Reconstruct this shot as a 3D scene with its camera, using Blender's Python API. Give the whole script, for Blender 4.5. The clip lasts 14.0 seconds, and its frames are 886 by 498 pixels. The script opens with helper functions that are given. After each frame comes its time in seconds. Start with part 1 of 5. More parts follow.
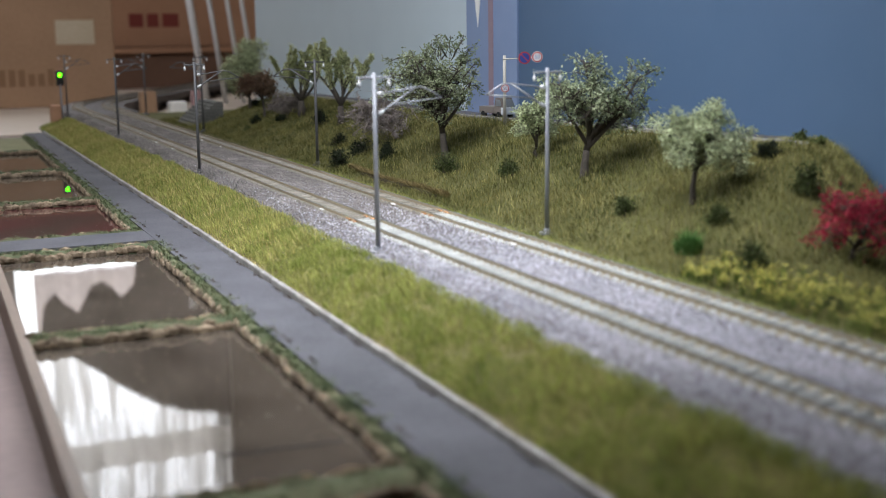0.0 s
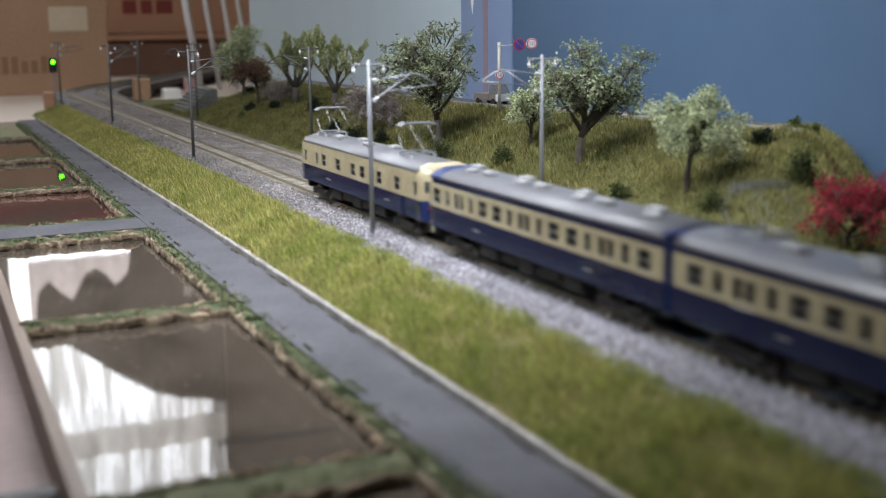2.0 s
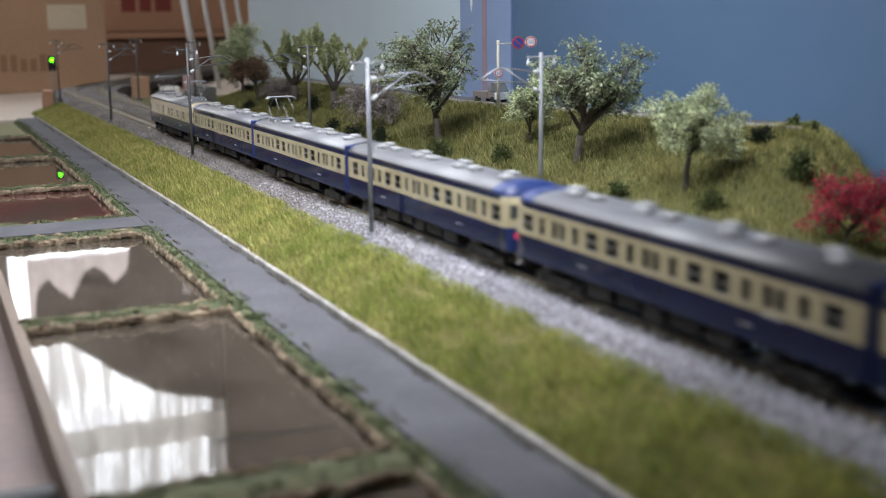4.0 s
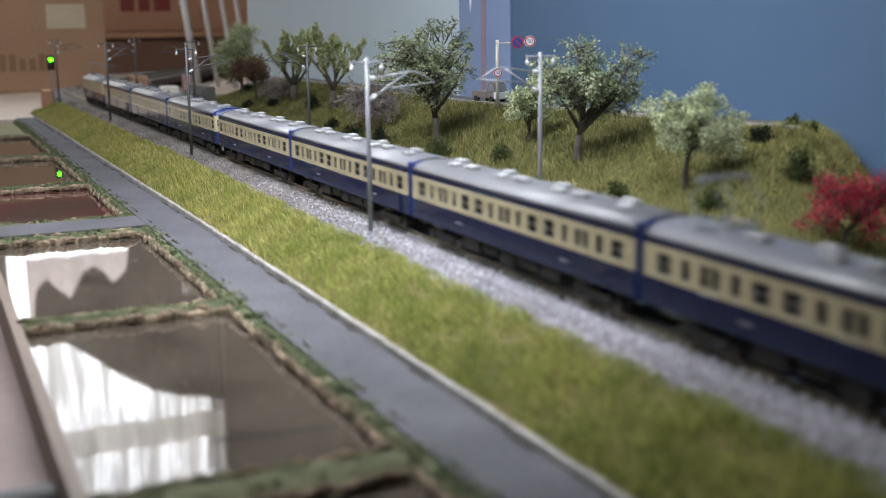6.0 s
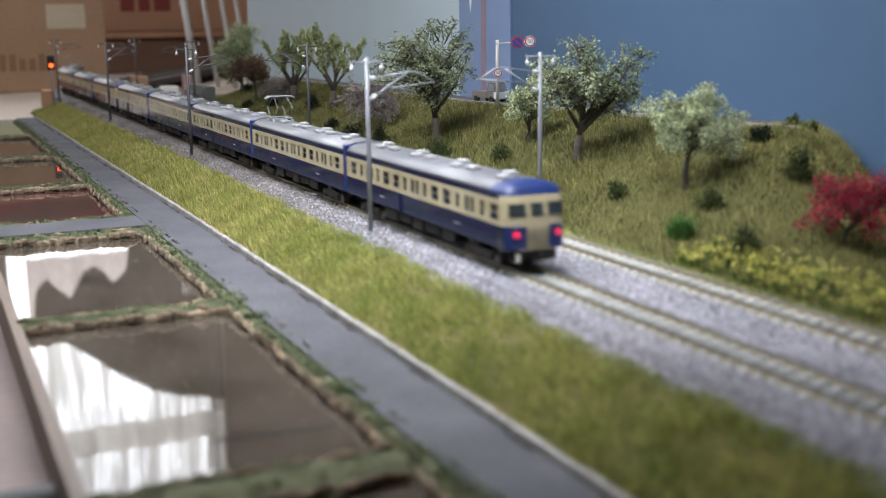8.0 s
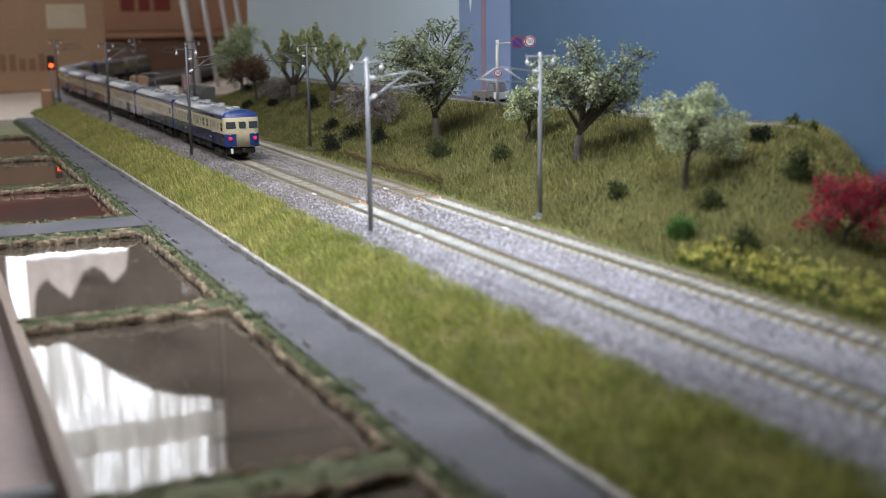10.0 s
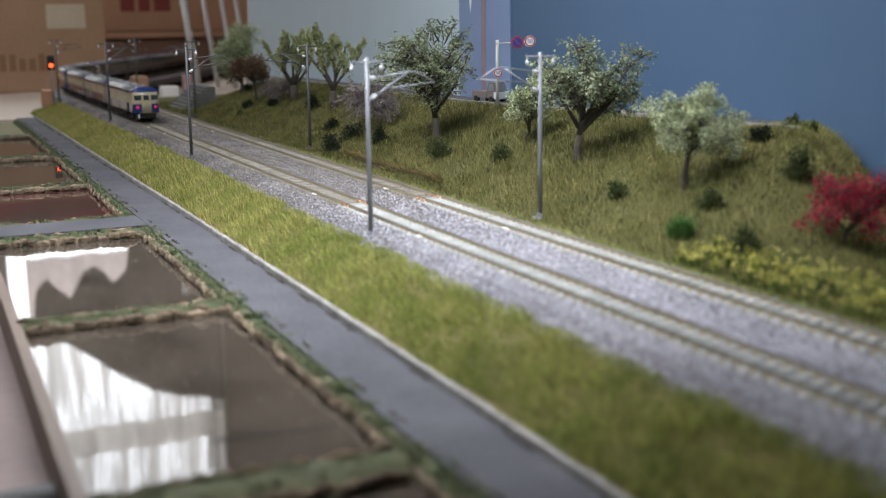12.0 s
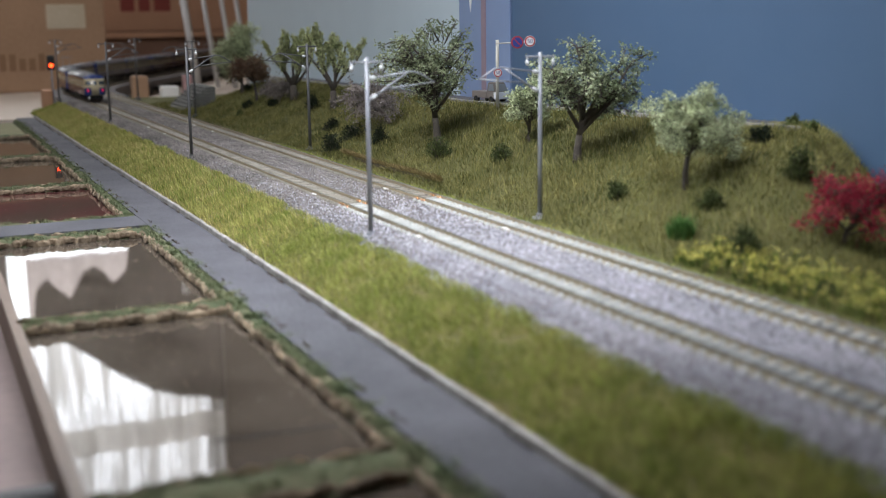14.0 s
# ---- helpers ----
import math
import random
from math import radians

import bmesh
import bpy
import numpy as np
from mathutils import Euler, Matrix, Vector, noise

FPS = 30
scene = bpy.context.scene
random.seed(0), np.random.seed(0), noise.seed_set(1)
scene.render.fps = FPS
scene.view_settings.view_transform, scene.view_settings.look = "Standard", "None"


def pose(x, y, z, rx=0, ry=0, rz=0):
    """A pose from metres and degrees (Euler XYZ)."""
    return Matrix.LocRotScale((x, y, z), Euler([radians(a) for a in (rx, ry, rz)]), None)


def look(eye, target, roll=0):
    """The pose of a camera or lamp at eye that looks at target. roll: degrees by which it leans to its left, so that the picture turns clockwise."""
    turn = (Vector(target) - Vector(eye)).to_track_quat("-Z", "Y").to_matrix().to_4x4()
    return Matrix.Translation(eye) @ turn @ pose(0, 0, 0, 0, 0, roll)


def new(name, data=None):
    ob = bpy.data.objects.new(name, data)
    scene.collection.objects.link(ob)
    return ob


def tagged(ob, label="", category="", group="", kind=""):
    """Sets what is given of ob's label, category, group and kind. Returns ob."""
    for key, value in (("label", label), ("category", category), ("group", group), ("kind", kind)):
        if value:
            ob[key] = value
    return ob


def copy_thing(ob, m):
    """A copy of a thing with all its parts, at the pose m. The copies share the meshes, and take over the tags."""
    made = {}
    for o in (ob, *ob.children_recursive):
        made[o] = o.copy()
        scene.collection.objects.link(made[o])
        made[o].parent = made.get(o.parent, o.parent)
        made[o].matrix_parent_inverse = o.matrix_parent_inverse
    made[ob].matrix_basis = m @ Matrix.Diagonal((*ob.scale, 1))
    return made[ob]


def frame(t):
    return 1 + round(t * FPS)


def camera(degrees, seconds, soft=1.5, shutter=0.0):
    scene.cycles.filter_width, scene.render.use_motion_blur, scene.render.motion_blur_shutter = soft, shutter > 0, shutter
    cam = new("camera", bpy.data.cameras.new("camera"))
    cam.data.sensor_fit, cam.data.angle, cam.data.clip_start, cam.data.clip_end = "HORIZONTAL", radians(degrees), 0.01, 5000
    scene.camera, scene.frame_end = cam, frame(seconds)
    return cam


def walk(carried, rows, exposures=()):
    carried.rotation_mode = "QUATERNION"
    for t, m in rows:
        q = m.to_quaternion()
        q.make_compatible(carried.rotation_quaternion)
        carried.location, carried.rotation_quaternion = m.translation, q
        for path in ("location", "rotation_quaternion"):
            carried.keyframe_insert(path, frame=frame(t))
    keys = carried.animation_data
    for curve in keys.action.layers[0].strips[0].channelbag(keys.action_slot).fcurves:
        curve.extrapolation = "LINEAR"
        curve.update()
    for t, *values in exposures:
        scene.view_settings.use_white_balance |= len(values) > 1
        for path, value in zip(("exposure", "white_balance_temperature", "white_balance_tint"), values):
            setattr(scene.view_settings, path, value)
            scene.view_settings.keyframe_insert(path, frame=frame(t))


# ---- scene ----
MM = 0.001

# camera: it settles on its tripod in the first seconds, then holds still
EYE = Vector((-0.15868, 0.0, 0.07088))
FOV = 41.43


def aim(yaw, tilt, roll):
    """Pose of the camera: yaw to the right of the track, tilt below level, roll."""
    y, t = radians(yaw), radians(tilt)
    way = Vector((math.sin(y) * math.cos(t), math.cos(y) * math.cos(t), -math.sin(t)))
    return look(EYE, EYE + way, roll)


cam = camera(FOV, 14.0, soft=0.6, shutter=0.5)
cam.data.dof.use_dof = True
cam.data.dof.focus_distance = 0.60
cam.data.dof.aperture_fstop = 14.8
YAW, TILT, ROLL = 24.06, 10.98, -0.83
settle = [(0.0, 12.5, 27.0), (0.2, 10.0, 23.5), (0.4, 7.0, 19.5), (0.5, 6.3, 18.0), (0.7, 5.0, 12.0), (1.0, 4.5, 6.0), (1.5, 4.2, 4.3),
          (2.0, 3.3, 4.0), (2.5, 3.1, 2.8), (3.0, 3.0, 1.6), (3.6, 2.2, 1.0), (4.4, 1.0, 0.5), (5.3, 0.0, 0.0), (14.0, 0.0, 0.0)]
STEP = math.degrees(1 / 2073.3)
# the picture brightens a little while the dark train fills it
walk(cam, [(t, aim(YAW - dx * STEP, TILT - dy * STEP, ROLL)) for t, dx, dy in settle],
     [(0.0, 0.0), (1.0, 0.03), (2.5, 0.10), (5.5, 0.20), (8.2, 0.20), (10.3, 0.02), (14.0, 0.0)])

# light: daylight from a curtained window behind the layout's far end, a ceiling tube, a small lamp over the tracks, and
# an added fill lamp
world = bpy.data.worlds.new("sky")
scene.world = world
world.use_nodes = True
sky = world.node_tree.nodes.new("ShaderNodeTexSky")
sky.sky_type = "NISHITA"
sky.sun_disc = False
sky.sun_elevation, sky.sun_rotation = radians(40), radians(20)
world.node_tree.links.new(sky.outputs[0], world.node_tree.nodes["Background"].inputs[0])
world.node_tree.nodes["Background"].inputs[1].default_value = 0.1


def area_lamp(name, loc, target, sx, sy, power, colour):
    data = bpy.data.lights.new(name, "AREA")
    data.shape, data.size, data.size_y, data.energy, data.color = "RECTANGLE", sx, sy, power, colour
    ob = new(name, data)
    ob.matrix_world = look(loc, target)
    return ob


area_lamp("tube_light", (-0.08, 0.47, 0.25), (-0.02, 0.47, 0), 0.15, 0.27, 1.32, (0.905, 0.94, 1.0))
# unseen fill lamp, added to brighten the ballast and the passing cab face
fill_light = area_lamp("fill_light", (-0.05, 0.235, 0.27), (-0.005, 0.355, 0), 0.10, 0.10, 0.29, (0.92, 0.95, 1.0))
fill_light.data.spread = radians(84)
ceiling_light = area_lamp("ceiling_tube_light", (-0.60, 0.75, 1.60), (-0.1, 1.6, 0), 0.25, 1.0, 16.5, (0.945, 0.945, 0.965))
ceiling_light.data.spread = radians(130)
area_lamp("window_daylight", (0.0, 3.03, 1.01), (0.0, 0.0, 1.01), 1.02, 1.14, 15.5, (0.95, 0.97, 1.0))


# ---------------------------------------------------------------- materials
def mat(name, colour, rough=0.6, metal=0.0, second=None, scale=200.0, amount=0.5, bump=0.0, bump_scale=None, fine=None,
        glow=0.0, glow_colour=None, spec=0.5, island=0.0, coat=0.0, objects=0.0):
    """Principled material with two scales of variation, in metres, and fine relief."""
    m = bpy.data.materials.new(name)
    m.use_nodes = True
    nt = m.node_tree
    b = nt.nodes["Principled BSDF"]
    b.inputs["Roughness"].default_value, b.inputs["Metallic"].default_value = rough, metal
    b.inputs["Specular IOR Level"].default_value = spec
    b.inputs["Coat Weight"].default_value = coat
    b.inputs["Base Color"].default_value = (*colour, 1)
    link = nt.links.new
    geo = nt.nodes.new("ShaderNodeNewGeometry")
    out = None
    if second:
        n1, n2 = nt.nodes.new("ShaderNodeTexNoise"), nt.nodes.new("ShaderNodeTexNoise")
        for n, s in ((n1, scale), (n2, fine or scale * 7)):
            n.inputs["Scale"].default_value = s
            n.inputs["Detail"].default_value = 4
            link(geo.outputs["Position"], n.inputs["Vector"])
        add = nt.nodes.new("ShaderNodeMath")
        add.operation = "ADD"
        link(n1.outputs[0], add.inputs[0])
        link(n2.outputs[0], add.inputs[1])
        ramp = nt.nodes.new("ShaderNodeMapRange")
        ramp.inputs["From Min"].default_value, ramp.inputs["From Max"].default_value = 0.75, 1.25
        ramp.inputs["To Min"].default_value, ramp.inputs["To Max"].default_value = 0.0, amount * 2
        link(add.outputs[0], ramp.inputs["Value"])
        mix = nt.nodes.new("ShaderNodeMix")
        mix.data_type = "RGBA"
        mix.inputs[6].default_value, mix.inputs[7].default_value = (*colour, 1), (*second, 1)
        link(ramp.outputs[0], mix.inputs[0])
        out = mix.outputs[2]
    if island or objects:
        hsv = nt.nodes.new("ShaderNodeHueSaturation")
        if out:
            link(out, hsv.inputs["Color"])
        else:
            hsv.inputs["Color"].default_value = (*colour, 1)
        rng = nt.nodes.new("ShaderNodeMapRange")
        spread = island or objects
        rng.inputs["To Min"].default_value, rng.inputs["To Max"].default_value = 1 - spread, 1 + spread
        if island:
            link(geo.outputs["Random Per Island"], rng.inputs["Value"])
        else:
            info = nt.nodes.new("ShaderNodeObjectInfo")
            link(info.outputs["Random"], rng.inputs["Value"])
        link(rng.outputs[0], hsv.inputs["Value"])
        out = hsv.outputs[0]
    if out:
        link(out, b.inputs["Base Color"])
    if bump:
        n = nt.nodes.new("ShaderNodeTexNoise")
        n.inputs["Scale"].default_value = bump_scale or scale * 5
        n.inputs["Detail"].default_value = 5
        link(geo.outputs["Position"], n.inputs["Vector"])
        bp = nt.nodes.new("ShaderNodeBump")
        bp.inputs["Strength"].default_value, bp.inputs["Distance"].default_value = bump, 0.0006
        link(n.outputs[0], bp.inputs["Height"])
        link(bp.outputs[0], b.inputs["Normal"])
    if glow:
        b.inputs["Emission Color"].default_value = (*(glow_colour or colour), 1)
        b.inputs["Emission Strength"].default_value = glow
    return m


def thin(m, amount):
    """Lets light through a leafy or grassy surface."""
    nt = m.node_tree
    b, out = nt.nodes["Principled BSDF"], nt.nodes["Material Output"]
    through_light, mix = nt.nodes.new("ShaderNodeBsdfTranslucent"), nt.nodes.new("ShaderNodeMixShader")
    mix.inputs[0].default_value = amount
    nt.links.new(b.inputs["Base Color"].links[0].from_socket, through_light.inputs[0])
    nt.links.new(b.outputs[0], mix.inputs[1])
    nt.links.new(through_light.outputs[0], mix.inputs[2])
    nt.links.new(mix.outputs[0], out.inputs[0])
    return m


def clear(name, colour=(1, 1, 1), rough=0.03):
    m = bpy.data.materials.new(name)
    m.use_nodes = True
    b = m.node_tree.nodes["Principled BSDF"]
    b.inputs["Base Color"].default_value = (*colour, 1)
    b.inputs["Transmission Weight"].default_value = 1
    b.inputs["Roughness"].default_value, b.inputs["IOR"].default_value = rough, 1.3
    return m


# ---------------------------------------------------------------- mesh helpers
def box(bm, x0, x1, y0, y1, z0, z1):
    v = [bm.verts.new(c) for c in ((x0, y0, z0), (x1, y0, z0), (x1, y1, z0), (x0, y1, z0), (x0, y0, z1), (x1, y0, z1), (x1, y1, z1), (x0, y1, z1))]
    for f in ((3, 2, 1, 0), (4, 5, 6, 7), (0, 1, 5, 4), (1, 2, 6, 5), (2, 3, 7, 6), (3, 0, 4, 7)):
        bm.faces.new([v[i] for i in f])
    return v


def rounded_box(bm, x0, x1, y0, y1, z0, z1, r, seg=2):
    part_bm = bmesh.new()
    box(part_bm, x0, x1, y0, y1, z0, z1)
    bmesh.ops.bevel(part_bm, geom=list(part_bm.edges), offset=r, segments=seg, affect="EDGES", profile=0.5)
    join(bm, part_bm)


def join(bm, other):
    me = bpy.data.meshes.new("tmp")
    other.to_mesh(me)
    other.free()
    bm.from_mesh(me)
    bpy.data.meshes.remove(me)


def tube(bm, pts, radii, sides=8, cap=True):
    """A tapered tube along a list of points."""
    rings = []
    pts = [Vector(p) for p in pts]
    if not hasattr(radii, "__len__"):
        radii = [radii] * len(pts)
    for i, p in enumerate(pts):
        d = (pts[min(i + 1, len(pts) - 1)] - pts[max(i - 1, 0)]).normalized()
        a = d.orthogonal().normalized() if abs(d.z) > 0.99 else d.cross(Vector((0, 0, 1))).normalized()
        b = d.cross(a)
        rings.append([bm.verts.new(p + (a * math.cos(k * math.tau / sides) + b * math.sin(k * math.tau / sides)) * radii[i]) for k in range(sides)])
    for r0, r1 in zip(rings, rings[1:]):
        for k in range(sides):
            bm.faces.new((r0[k], r0[(k + 1) % sides], r1[(k + 1) % sides], r1[k]))
    if cap:
        bm.faces.new(rings[0][::-1])
        bm.faces.new(rings[-1])


def sweep(bm, profile, ys, close=False):
    """Profile points (x, z) drawn along y."""
    rows = [[bm.verts.new((x, y, z)) for x, z in profile] for y in ys]
    n = len(profile)
    for a, b in zip(rows, rows[1:]):
        for i in range(n if close else n - 1):
            bm.faces.new((a[i], a[(i + 1) % n], b[(i + 1) % n], b[i]))
    if close:
        bm.faces.new(rows[0][::-1])
        bm.faces.new(rows[-1])


def mesh_of(name, bm, material, smooth=False):
    bmesh.ops.recalc_face_normals(bm, faces=bm.faces)
    me = bpy.data.meshes.new(name)
    bm.to_mesh(me)
    bm.free()
    me.materials.append(material)
    if smooth:
        me.shade_smooth()
    return me


def part(name, bm, material, parent=None, label="", smooth=False, at=None):
    """Links a bmesh as one mesh object, under a thing or under a part."""
    ob = new(name, mesh_of(name, bm, material, smooth))
    if parent:
        ob.parent = parent
    if at is not None:
        ob.matrix_local = at
    return tagged(ob, label=label)


def share(name, me, parent, at=None, label=""):
    ob = new(name, me)
    if parent:
        ob.parent = parent
    if at is not None:
        ob.matrix_basis = at
    return tagged(ob, label=label)


def thing(name, m, label, category, group="", kind=""):
    ob = new(name)
    ob.matrix_world = m
    return tagged(ob, label, category, group, kind)


def cloud(name, verts, faces, material, parent=None, smooth=False):
    """One joined mesh from arrays."""
    me = bpy.data.meshes.new(name)
    me.vertices.add(len(verts))
    me.vertices.foreach_set("co", np.asarray(verts, np.float32).ravel())
    k = faces.shape[1]
    me.loops.add(faces.size)
    me.loops.foreach_set("vertex_index", np.asarray(faces, np.int32).ravel())
    me.polygons.add(len(faces))
    me.polygons.foreach_set("loop_start", np.arange(0, faces.size, k, dtype=np.int32))
    me.update(calc_edges=True)
    me.validate()
    me.materials.append(material)
    if smooth:
        me.shade_smooth()
    ob = new(name, me)
    if parent:
        ob.parent = parent
    return ob
M_SOIL = mat("soil", (0.10, 0.085, 0.03), 0.95, second=(0.16, 0.13, 0.045), scale=120, bump=0.6)
M_HILL = mat("hill_turf", (0.080, 0.085, 0.023), 0.95, second=(0.12, 0.11, 0.038), scale=60, fine=500, bump=0.6)
M_GRASS = thin(mat("static_grass", (0.190, 0.250, 0.050), 0.75, second=(0.44, 0.44, 0.145), scale=55, fine=260, amount=0.5, island=0.5, spec=0.25), 0.35)
M_HILLGRASS = thin(mat("hill_grass", (0.072, 0.085, 0.023), 0.8, second=(0.215, 0.195, 0.072), scale=35, fine=130, amount=0.5, island=0.4, spec=0.2), 0.35)
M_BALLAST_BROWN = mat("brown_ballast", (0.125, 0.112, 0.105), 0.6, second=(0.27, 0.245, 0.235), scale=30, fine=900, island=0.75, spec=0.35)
M_BALLAST = mat("ballast", (0.32, 0.32, 0.37), 0.55, second=(0.54, 0.53, 0.60), scale=30, fine=900, island=0.5, spec=0.5)
M_BED = mat("ballast_bed", (0.15, 0.14, 0.145), 0.95, second=(0.22, 0.205, 0.21), scale=60, fine=1400, bump=1.0, bump_scale=1500)
M_SLEEPER_BROWN = mat("weathered_sleeper", (0.27, 0.25, 0.215), 0.5, second=(0.19, 0.17, 0.14), scale=150, objects=0.2)
M_SLEEPER = mat("concrete_sleeper", (0.52, 0.54, 0.53), 0.34, second=(0.39, 0.40, 0.39), scale=150, objects=0.12)
M_RAIL = mat("rail_side", (0.34, 0.285, 0.19), 0.55, second=(0.42, 0.36, 0.25), scale=90)
M_RAILTOP = mat("rail_head", (0.62, 0.62, 0.60), 0.22, 1.0, second=(0.5, 0.47, 0.42), scale=60)
M_BRASS = mat("bright_copper", (0.80, 0.47, 0.25), 0.25, 1.0)
M_ROAD = mat("asphalt", (0.056, 0.057, 0.069), 0.8, second=(0.102, 0.101, 0.118), scale=45, fine=900, bump=0.6, bump_scale=2200)
M_KERB = mat("kerb_concrete", (0.20, 0.19, 0.18), 0.85, second=(0.37, 0.355, 0.335), scale=80, fine=600, objects=0.1, bump=0.3)
M_BANK = mat("paddy_bank_turf", (0.060, 0.085, 0.040), 0.95, second=(0.130, 0.120, 0.065), scale=75, fine=900, bump=0.35)
M_STONE = mat("bank_stone", (0.115, 0.078, 0.046), 0.85, second=(0.34, 0.265, 0.185), scale=110, fine=700, bump=0.9, objects=0.4)
M_MUD = mat("paddy_mud", (0.060, 0.043, 0.030), 0.95, second=(0.10, 0.075, 0.055), scale=70, fine=900, bump=0.8)
M_WATER = mat("paddy_water", (0.042, 0.033, 0.026), 0.02, second=(0.088, 0.072, 0.058), scale=45, fine=1500, amount=0.75, spec=0.5, coat=0.15, bump=0.006, bump_scale=300)
# a red thing's reflection, put into the water colour as patches
M_WATER_RED = mat("reddish_paddy_water", (0.060, 0.045, 0.037), 0.05, second=(0.12, 0.032, 0.036), scale=22, fine=2400, amount=0.7, spec=0.5, coat=0.35)
M_WOOD = mat("board_edge", (0.125, 0.09, 0.068), 0.6, second=(0.165, 0.12, 0.09), scale=20, fine=300)
M_DESK = mat("desk_top", (0.135, 0.092, 0.085), 0.62, second=(0.175, 0.125, 0.115), scale=25, fine=260)
M_WALL = mat("room_wall", (0.15, 0.115, 0.085), 0.9, second=(0.19, 0.15, 0.115), scale=3)
M_FLOOR = mat("room_floor", (0.12, 0.08, 0.05), 0.6, second=(0.17, 0.11, 0.07), scale=5)
M_CARD = mat("cardboard", (0.34, 0.21, 0.128), 0.85, second=(0.40, 0.25, 0.155), scale=12, fine=200)
M_CARD2 = mat("dark_cardboard", (0.40, 0.215, 0.13), 0.85, second=(0.46, 0.26, 0.16), scale=12, fine=200)
M_PAPER = mat("paper_label", (0.50, 0.42, 0.30), 0.8, second=(0.56, 0.48, 0.36), scale=30)
M_SKYBOARD = mat("sky_board", (0.067, 0.119, 0.205), 0.40, second=(0.077, 0.130, 0.218), scale=4, fine=30)
M_SKYPALE = mat("pale_sky_board", (0.50, 0.60, 0.67), 0.40, second=(0.53, 0.63, 0.70), scale=4, fine=30)
M_POLE = mat("galvanised_paint", (0.27, 0.28, 0.315), 0.42, 0.25, second=(0.32, 0.33, 0.365), scale=200)
M_WHITE = mat("white_plastic", (0.80, 0.80, 0.78), 0.4)
M_BLACK = mat("black_plastic", (0.015, 0.015, 0.017), 0.5)
M_PALEWOOD = mat("pale_table", (0.52, 0.43, 0.35), 0.6, second=(0.58, 0.49, 0.41), scale=20, fine=200)
M_BANNER = mat("banner_blue", (0.19, 0.26, 0.42), 0.5, second=(0.21, 0.28, 0.44), scale=8)
M_REDSTRIPE = mat("banner_red", (0.24, 0.17, 0.21), 0.5, second=(0.27, 0.20, 0.24), scale=20)
M_BARK = mat("bark", (0.055, 0.045, 0.038), 0.9, second=(0.10, 0.085, 0.07), scale=200, fine=1500, bump=0.8)
M_TWIG = mat("grey_twig", (0.20, 0.165, 0.15), 0.9, second=(0.30, 0.26, 0.24), scale=150)
M_STRAW = thin(mat("straw_blade", (0.17, 0.175, 0.05), 0.7, second=(0.46, 0.41, 0.17), scale=60, fine=300, island=0.4, spec=0.25), 0.35)
M_PALEBLADE = thin(mat("pale_blade", (0.42, 0.36, 0.13), 0.7, second=(0.66, 0.57, 0.25), scale=60, fine=300, island=0.4, spec=0.25), 0.35)
M_DRY = mat("dry_straw", (0.17, 0.125, 0.045), 0.85, second=(0.30, 0.235, 0.10), scale=90, island=0.35)
M_DARKSOIL = mat("dark_soil", (0.035, 0.025, 0.012), 0.95, second=(0.06, 0.04, 0.02), scale=120, bump=0.8)


def leafy(name, colour, second, spread=0.55):
    m = mat(name, colour, 0.85, second=second, scale=55, fine=260, island=spread, spec=0.12)
    return thin(m, 0.32)


M_LEAF_PALE = leafy("pale_leaf", (0.36, 0.41, 0.24), (0.56, 0.60, 0.40))
M_LEAF_MID = leafy("mid_leaf", (0.21, 0.26, 0.145), (0.41, 0.45, 0.30))
M_LEAF_DARK = leafy("dark_leaf", (0.17, 0.205, 0.115), (0.40, 0.44, 0.28))
M_LEAF_TUFT = leafy("tuft_leaf", (0.34, 0.38, 0.17), (0.58, 0.60, 0.36))
M_LEAF_RUST = leafy("rust_leaf", (0.14, 0.085, 0.06), (0.22, 0.15, 0.10))
M_LEAF_RED = leafy("red_blossom", (0.30, 0.022, 0.05), (0.45, 0.05, 0.085))
M_LEAF_GREY = leafy("grey_twig_leaf", (0.19, 0.16, 0.15), (0.29, 0.26, 0.25))
M_BUSH = leafy("bush_leaf", (0.060, 0.080, 0.028), (0.10, 0.12, 0.048))
M_BUSH_DARK = leafy("dark_bush_leaf", (0.018, 0.025, 0.016), (0.035, 0.045, 0.026))
M_BUSH_OLIVE = leafy("olive_bush_leaf", (0.085, 0.11, 0.035), (0.14, 0.16, 0.06))
M_TUFT_GREEN = leafy("green_tuft", (0.075, 0.18, 0.045), (0.13, 0.26, 0.08))
M_FLOWER = leafy("yellow_flower", (0.56, 0.51, 0.11), (0.74, 0.68, 0.24))
M_STEM = leafy("flower_stem", (0.11, 0.16, 0.035), (0.17, 0.22, 0.06))
M_PLOT = mat("green_plot", (0.16, 0.16, 0.08), 0.9, second=(0.24, 0.23, 0.13), scale=100, fine=900, bump=0.5)
# ---------------------------------------------------------------- room
def slab(name, x0, x1, y0, y1, z0, z1, material, label, category):
    bm = bmesh.new()
    box(bm, x0, x1, y0, y1, z0, z1)
    return tagged(part(name, bm, material), label, category, kind="structure")


